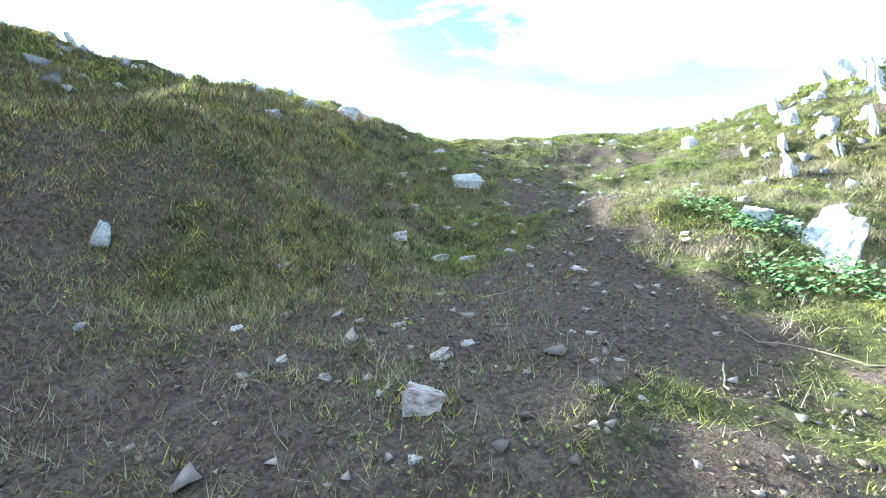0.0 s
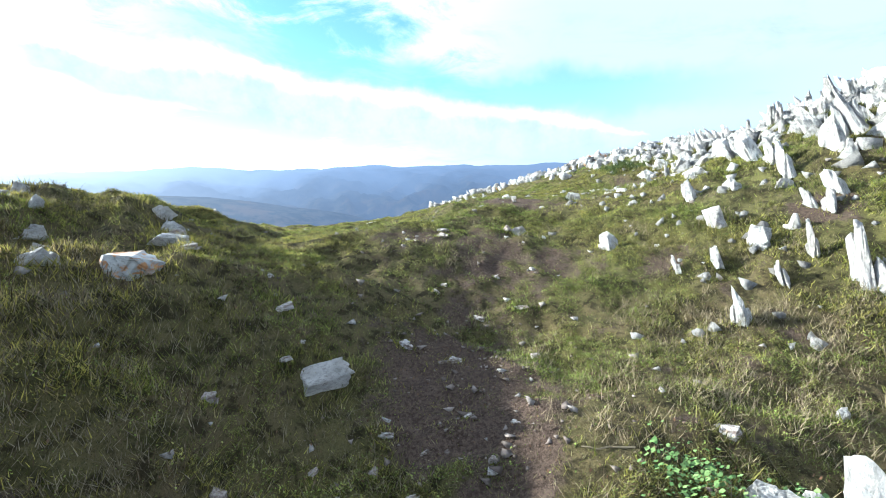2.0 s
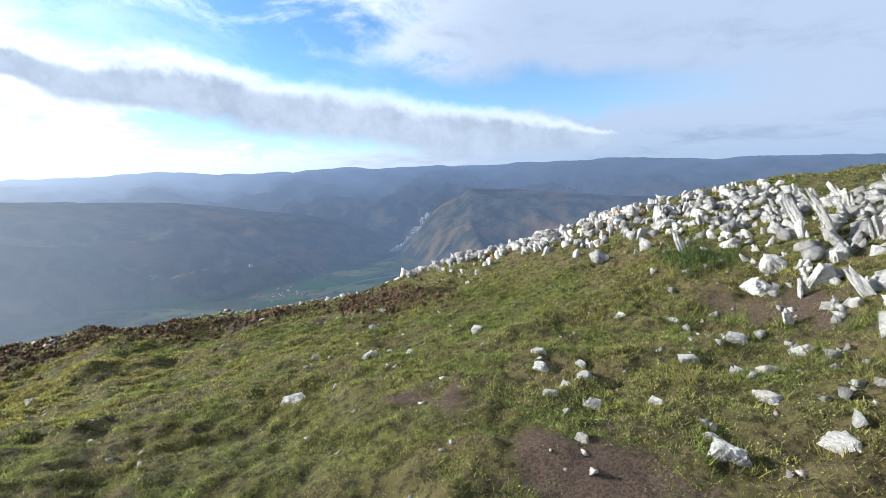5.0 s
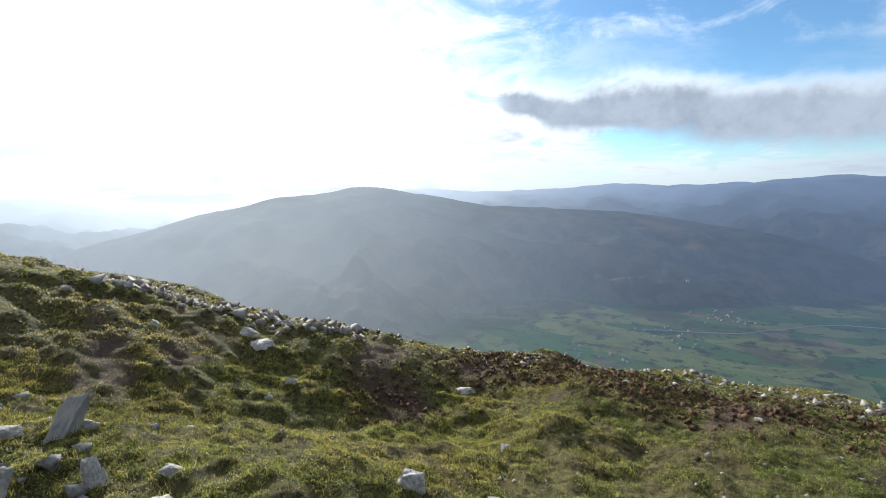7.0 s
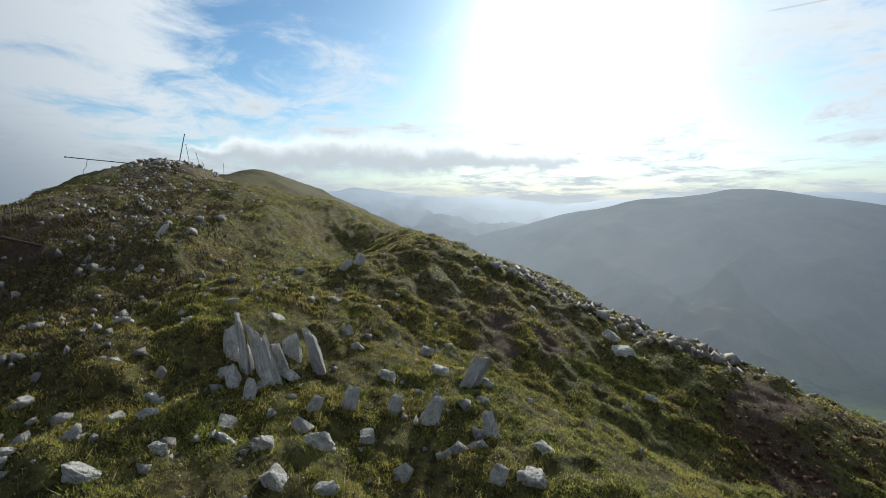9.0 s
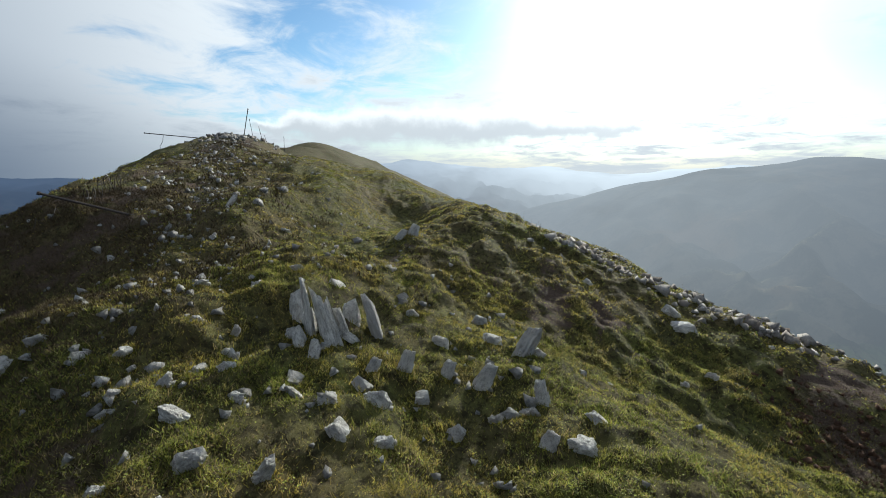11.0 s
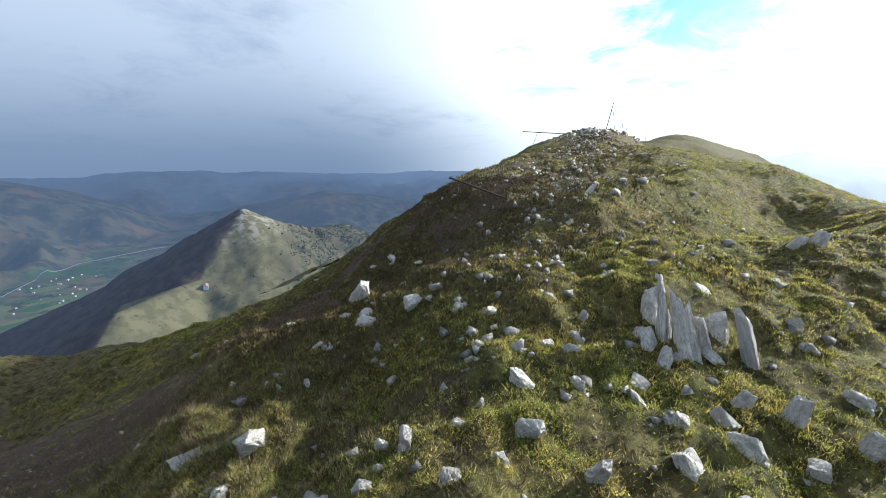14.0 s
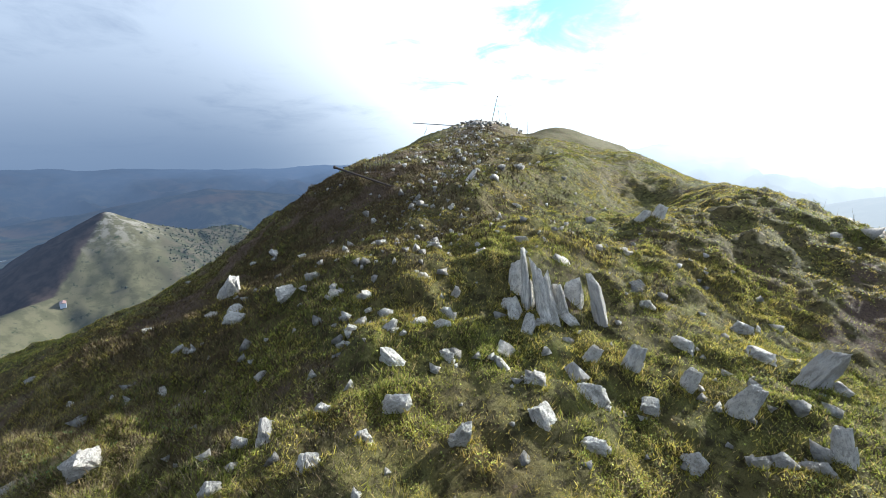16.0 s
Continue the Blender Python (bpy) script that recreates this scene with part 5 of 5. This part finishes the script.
rubble("trail_stones", "flat brownish stones trodden into the muddy trail", grit_mat, embedded, rng.uniform(0.02, 0.065, 150) * rng.uniform(0.5, 1.1, 150), 0.34)
rubble("crumbs", "dark crumbs of trodden earth on the trail", clod_dark, crumbs, rng.uniform(0.004, 0.012, len(crumbs)) * rng.uniform(0.6, 2.0, len(crumbs)), 0.42)

# small leaves: the moss and clover between the blades, and herbs round the boulders
def leaves(name, label, mat, lx, ly, r, lift, tilt, category="plant"):
    count = len(lx)
    lz = land(lx, ly) + rng.uniform(0.2, 1.0, count) * lift
    a = np.linspace(0, 6.283, 5)[:-1] + rng.uniform(0, 6.283, (count, 1))
    sx, sy = rng.uniform(-tilt, tilt, (count, 1)), rng.uniform(-tilt, tilt, (count, 1))
    dx, dy = r[:, None] * np.cos(a), r[:, None] * np.sin(a) * rng.uniform(0.5, 1.0, (count, 1))
    points = np.stack([lx[:, None] + dx, ly[:, None] + dy, lz[:, None] + sx * dx + sy * dy], -1).reshape(-1, 3)
    return tagged(new(name, soup(name, points, np.arange(count * 4).reshape(-1, 4), mat)), label, category, kind="stuff")


x, y = sown(120000, 0.0, 2.6, (-3, 4.5, -1.5, 9.8), 0.0)
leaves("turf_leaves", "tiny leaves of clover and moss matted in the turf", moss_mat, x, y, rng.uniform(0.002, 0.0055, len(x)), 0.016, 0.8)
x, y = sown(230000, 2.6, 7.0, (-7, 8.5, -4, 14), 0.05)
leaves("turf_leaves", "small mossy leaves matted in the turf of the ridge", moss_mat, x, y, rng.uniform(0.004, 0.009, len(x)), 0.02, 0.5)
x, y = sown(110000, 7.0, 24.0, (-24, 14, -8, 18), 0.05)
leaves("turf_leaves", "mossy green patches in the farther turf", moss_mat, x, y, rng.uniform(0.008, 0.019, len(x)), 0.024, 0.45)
bank_herbs = tuple((chance.uniform(-2.0, -0.5), chance.uniform(2.2, 3.9), chance.uniform(0.03, 0.07), 60) for _ in range(26))
litter_mat, n = material("dead_leaf")
chip = n.add("ShaderNodeNewGeometry").outputs["Random Per Island"]
n.surface(n.mix(chip, (0.060, 0.032, 0.017), (0.160, 0.098, 0.055)), 0.85, None, 0.15)
x, y = rng.normal(2.0, 1.3, 7000), rng.normal(4.6, 1.6, 7000)
leaves("leaf_litter", "small brown dead leaves caught in the saddle turf", litter_mat, x, y, rng.uniform(0.002, 0.006, len(x)), 0.018, 1.4, "litter")
patches = bank_herbs + ((1.93, 2.25, 0.07, 420), (1.85, 2.5, 0.09, 420), (2.2, 2.3, 0.06, 240), (1.75, 1.75, 0.08, 420), (2.05, 1.75, 0.09, 420), (2.0, 1.38, 0.07, 380))
lx = np.concatenate([rng.normal(px, r, k) for px, py, r, k in patches])
ly = np.concatenate([rng.normal(py, r, k) for px, py, r, k in patches])
leaves("leafy_herbs", "green round-leaved herbs growing round the boulders and over the bank", leaf_mat, lx, ly, np.where(lx < 0, rng.uniform(0.003, 0.008, len(lx)), rng.uniform(0.005, 0.014, len(lx))), np.where(lx < 0, 0.03, 0.085), 0.7)
ring = np.array([(bx + 0.5 * bw * math.cos(k * 0.9 + bx), by + 0.42 * bw * math.sin(k * 0.9 + bx), bw) for bx, by, bw in bases if bw > 0.06 for k in range(7)])
x = np.repeat(ring[:, 0], 14) + rng.normal(0, 1, len(ring) * 14) * np.repeat(ring[:, 2], 14) * 0.12
y = np.repeat(ring[:, 1], 14) + rng.normal(0, 1, len(ring) * 14) * np.repeat(ring[:, 2], 14) * 0.12
blades("grass_fringe", "longer grass grown up round the feet of the stones", blade_mat, x, y, rng.uniform(0.25, 0.9, len(x)) * np.clip(np.repeat(ring[:, 2], 14) * 0.4, 0.03, 0.10), rng.uniform(0.006, 0.012, len(x)), rng.uniform(0.2, 1.0, len(x)))


x, y = around_line(brink, 90, 1.0).T
blades("dry_stalks", "thin bleached stalks standing along the brink", straw_mat, x, y, rng.uniform(0.10, 0.32, len(x)), rng.uniform(0.005, 0.009, len(x)), rng.uniform(0.0, 0.35, len(x)))
x, y = around_line(crest_line, 120, 1.2).T
blades("dry_stalks", "thin dead stalks standing along the crest", heath_mat, x, y, rng.uniform(0.10, 0.28, len(x)), rng.uniform(0.006, 0.010, len(x)), rng.uniform(0.0, 0.4, len(x)))


# ---- twigs on the trail ----
def twig(x, y, turn, long, thick):
    bm = bmesh.new()
    last = None
    for k in range(7):
        u = k / 6 - 0.5
        cx = x + u * long * math.cos(turn) + 0.04 * long * math.sin(k * 2.1 + x)
        cy = y + u * long * math.sin(turn) + 0.04 * long * math.cos(k * 1.7 + y)
        cz = level_at(cx, cy) + thick * 1.2 + 0.10 * long * max(0.0, u)
        r = thick * (1 - 0.5 * (u + 0.5))
        ring = [bm.verts.new((cx - math.sin(turn) * r * math.cos(a), cy + math.cos(turn) * r * math.cos(a), cz + r * math.sin(a))) for a in (0.3, 1.56, 2.8, 4.1, 5.3)]
        if last:
            for i in range(5):
                bm.faces.new((last[i], last[(i + 1) % 5], ring[(i + 1) % 5], ring[i]))
        last = ring
    return tagged(part("twig", bm, straw_mat), "thin dry twig lying on the muddy trail", "twig", "twigs on the trail")


twig(1.62, 2.75, 2.9, 0.22, 0.006)
twig(0.92, 1.08, 1.0, 0.16, 0.004)
twig(1.35, 1.25, 2.4, 0.42, 0.003)
twig(0.45, 1.9, 0.4, 0.20, 0.003)


# ---- iron stakes, wire and bars ----
def rod_mesh(bm, a, b, radius, sides=7):
    a, b = Vector(a), Vector(b)
    turn = (b - a).to_track_quat("Z", "Y").to_matrix().to_4x4()
    bmesh.ops.create_cone(bm, cap_ends=True, segments=sides, radius1=radius, radius2=radius * 0.92, depth=(b - a).length,
                          matrix=Matrix.Translation((a + b) / 2) @ turn)


def stake(foot, tip, radius, label):
    """A leaning stake with a cap and a twist of wire."""
    foot, tip = Vector(foot), Vector(tip)
    ob = tagged(new("stake"), label, "stake", "stakes on the summit")
    ob.location = foot
    d = tip - foot
    bm = bmesh.new()
    rod_mesh(bm, -d.normalized() * 0.5, d, radius)
    part("rod", bm, iron, ob)
    bm = bmesh.new()
    rod_mesh(bm, d * 0.985, d * 1.0 + d.normalized() * 0.02, radius * 1.5)
    part("cap", bm, iron, ob)
    return ob


stake((-32.33, -2.52, 4.55), (-32.29, -2.06, 6.57), 0.030, "tall leaning iron stake on the stony summit")
stake((-32.99, -2.01, 4.45), (-32.85, -2.17, 5.97), 0.016, "thin iron stake leaning beside the tallest one")
stake((-32.68, -1.28, 4.2), (-32.55, -1.51, 5.42), 0.016, "thin iron stake on the summit slope")
stake((-32.74, -1.01, 4.1), (-32.67, -1.19, 4.83), 0.014, "short thin iron stake on the summit slope")
stake((-34.94, -0.36, 3.7), (-34.9, -0.34, 4.89), 0.014, "thin upright iron stake behind the summit")
stake((-29.67, -4.31, 4.45), (-28.53, -7.02, 4.66), 0.028, "iron stake lying out level from the summit rocks")
stake((-8.86, 1.96, level_at(-8.86, 1.96) - 0.02), (-8.65, 0.46, 2.22), 0.026, "dark iron stake leaning out over the steep flank")


def wire(name, spots, radius, mat, label):
    curve = bpy.data.curves.new(name, "CURVE")
    curve.dimensions, curve.bevel_depth, curve.bevel_resolution = "3D", radius, 1
    line = curve.splines.new("POLY")
    line.points.add(len(spots) - 1)
    for p, q in zip(line.points, spots):
        p.co = (*q, 1)
    curve.materials.append(mat)
    return tagged(new(name, curve), label, "wire")


def coil(x0, y0, x1, y1, loops, size):
    spots = []
    for k in range(loops * 14 + 1):
        t = k / (loops * 14)
        a = t * loops * 6.283
        x, y = x0 + t * (x1 - x0), y0 + t * (y1 - y0)
        wob = size * (0.7 + 0.5 * noise.noise(Vector((t * 5, x0, 0))))
        spots.append((x + 0.35 * wob * math.cos(a), y + wob * math.cos(a) * 0.6, level_at(x, y) + wob * 0.75 + wob * math.sin(a)))
    return spots


wire("barbed_wire", coil(-9.2, 0.9, -11.2, 0.6, 6, 0.24), 0.007, iron, "tangled coil of old barbed wire on the ridge flank")
wire("barbed_wire", coil(-8.5, 0.35, -8.9, 0.8, 2, 0.16), 0.006, iron, "loop of old barbed wire hanging from the stake")
wire("hanging_wire", [(-28.94, -6.15, 4.6), (-28.92, -6.22, 4.2), (-28.9, -6.4, 3.9), (-28.86, -6.3, 3.5)], 0.012, iron, "loose wire hanging from the level stake")

bars = tagged(new("bar_frame"), "rusty red iron frame lying on the slabs", "iron frame")
bars.location = (6.62, 3.5, 1.86)
for k, (p, q) in enumerate((((-0.05, 0.15, 0.10), (0.35, -1.2, 0.22)), ((-0.05, 0.15, 0.02), (0.35, -1.2, 0.13)), ((-0.05, 0.12, -0.28), (-0.05, 0.12, 0.12)), ((0.3, -1.0, -0.2), (0.3, -1.0, 0.22)))):
    bm = bmesh.new()
    rod_mesh(bm, p, q, 0.022, 6)
    part("bar", bm, rust, bars)


# ---- far things ----
def far_level(turn, r):
    return float(far_land(np.array([turn]), np.array([r]))[0])


def polar(turn, r, lift=0.0):
    return (-r * math.sin(radians(turn)), r * math.cos(radians(turn)), far_level(turn, r) + lift)


def house(w, d, h):
    ob = tagged(new("house"), "small pale village house with a clay tile roof", "house", "houses of the valley villages")
    bm = bmesh.new()
    bmesh.ops.create_cube(bm, size=1, matrix=Matrix.Translation((0, 0, h / 2 - 2)) @ Matrix.Diagonal((w, d, h + 4, 1)))
    part("wall", bm, far_plaster, ob)
    bm = bmesh.new()
    v = [bm.verts.new(p) for p in ((-w * .55, -d * .55, h), (w * .55, -d * .55, h), (w * .55, d * .55, h), (-w * .55, d * .55, h), (-w * .55, 0, h + d * .4), (w * .55, 0, h + d * .4))]
    for f in ((0, 1, 5, 4), (2, 3, 4, 5), (0, 4, 3), (1, 2, 5), (3, 2, 1, 0)):
        bm.faces.new([v[k] for k in f])
    part("roof", bm, far_roof, ob)
    return ob


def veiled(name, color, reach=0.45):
    """A far surface with haze painted in: dimmed colour plus a bluish glow."""
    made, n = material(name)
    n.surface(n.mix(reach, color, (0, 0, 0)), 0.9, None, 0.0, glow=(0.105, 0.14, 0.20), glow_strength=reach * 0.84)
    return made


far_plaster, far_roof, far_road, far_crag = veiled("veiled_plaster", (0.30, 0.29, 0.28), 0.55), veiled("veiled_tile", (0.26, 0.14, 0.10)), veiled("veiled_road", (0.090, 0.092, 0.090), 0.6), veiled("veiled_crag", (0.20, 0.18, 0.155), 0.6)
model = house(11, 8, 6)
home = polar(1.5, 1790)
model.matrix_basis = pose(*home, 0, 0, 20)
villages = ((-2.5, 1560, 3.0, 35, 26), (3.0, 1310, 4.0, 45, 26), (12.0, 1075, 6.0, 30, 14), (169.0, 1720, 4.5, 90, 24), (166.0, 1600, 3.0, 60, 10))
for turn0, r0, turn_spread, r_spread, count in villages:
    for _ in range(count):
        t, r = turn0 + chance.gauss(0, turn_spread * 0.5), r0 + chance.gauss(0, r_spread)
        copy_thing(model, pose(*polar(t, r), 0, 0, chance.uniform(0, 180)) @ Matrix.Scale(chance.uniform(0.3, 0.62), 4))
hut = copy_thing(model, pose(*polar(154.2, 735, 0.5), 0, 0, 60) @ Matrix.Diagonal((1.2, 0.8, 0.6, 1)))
hut["label"] = "low white hut on the shoulder of the next peak"


def road(name, spots, wide):
    bm = bmesh.new()
    fine = []
    for (t0, r0), (t1, r1) in zip(spots, spots[1:]):
        for k in range(12):
            fine.append((t0 + (t1 - t0) * k / 12, r0 + (r1 - r0) * k / 12))
    prev = None
    for t, r in fine:
        x, y, z = polar(t, r, 3.0)
        a, b = bm.verts.new((x, y, z)), bm.verts.new((x + wide * math.sin(radians(t)) * -1, y + wide * math.cos(radians(t)), z + wide * 0.25))
        if prev:
            bm.faces.new((prev[0], a, b, prev[1]))
        prev = (a, b)
    ob = part(name, bm, far_road)
    return tagged(ob, "pale road winding along the valley floor", "road", kind="structure")


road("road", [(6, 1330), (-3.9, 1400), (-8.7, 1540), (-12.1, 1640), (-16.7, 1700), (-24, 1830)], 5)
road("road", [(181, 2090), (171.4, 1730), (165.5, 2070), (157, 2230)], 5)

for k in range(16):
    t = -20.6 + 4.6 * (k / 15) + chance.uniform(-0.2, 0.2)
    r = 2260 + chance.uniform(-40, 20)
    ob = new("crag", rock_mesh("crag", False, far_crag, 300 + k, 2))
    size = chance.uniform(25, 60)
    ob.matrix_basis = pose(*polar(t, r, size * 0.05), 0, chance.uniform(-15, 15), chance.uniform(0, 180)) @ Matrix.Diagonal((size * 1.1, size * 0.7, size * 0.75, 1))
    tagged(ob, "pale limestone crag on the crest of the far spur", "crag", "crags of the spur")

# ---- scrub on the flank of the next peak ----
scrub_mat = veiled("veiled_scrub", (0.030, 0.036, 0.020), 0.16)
spots = []
while len(spots) < 1300:
    t, r = chance.uniform(134, 149), chance.uniform(690, 1010)
    z = far_level(t, r)
    if z > -330 and chance.random() < min(1.0, 0.01 + max(0.0, (148.0 - t) / 7) ** 2) and noise.noise(Vector((t * 0.9, r * 0.02, 0))) > -0.25:
        spots.append((-r * math.sin(radians(t)), r * math.cos(radians(t)), z))
spots = np.array(spots)
ball = np.array([(1, 0, 0), (-1, 0, 0), (0, 1, 0), (0, -1, 0), (0, 0, 1), (0, 0, -1)], float)
tris = np.array([(0, 2, 4), (2, 1, 4), (1, 3, 4), (3, 0, 4), (2, 0, 5), (1, 2, 5), (3, 1, 5), (0, 3, 5)])
bush = ball[None] * rng.uniform(0.7, 1.3, (len(spots), 6, 3)) * rng.uniform(0.9, 2.4, (len(spots), 1, 1)) + spots[:, None, :] + (0, 0, 0.8)
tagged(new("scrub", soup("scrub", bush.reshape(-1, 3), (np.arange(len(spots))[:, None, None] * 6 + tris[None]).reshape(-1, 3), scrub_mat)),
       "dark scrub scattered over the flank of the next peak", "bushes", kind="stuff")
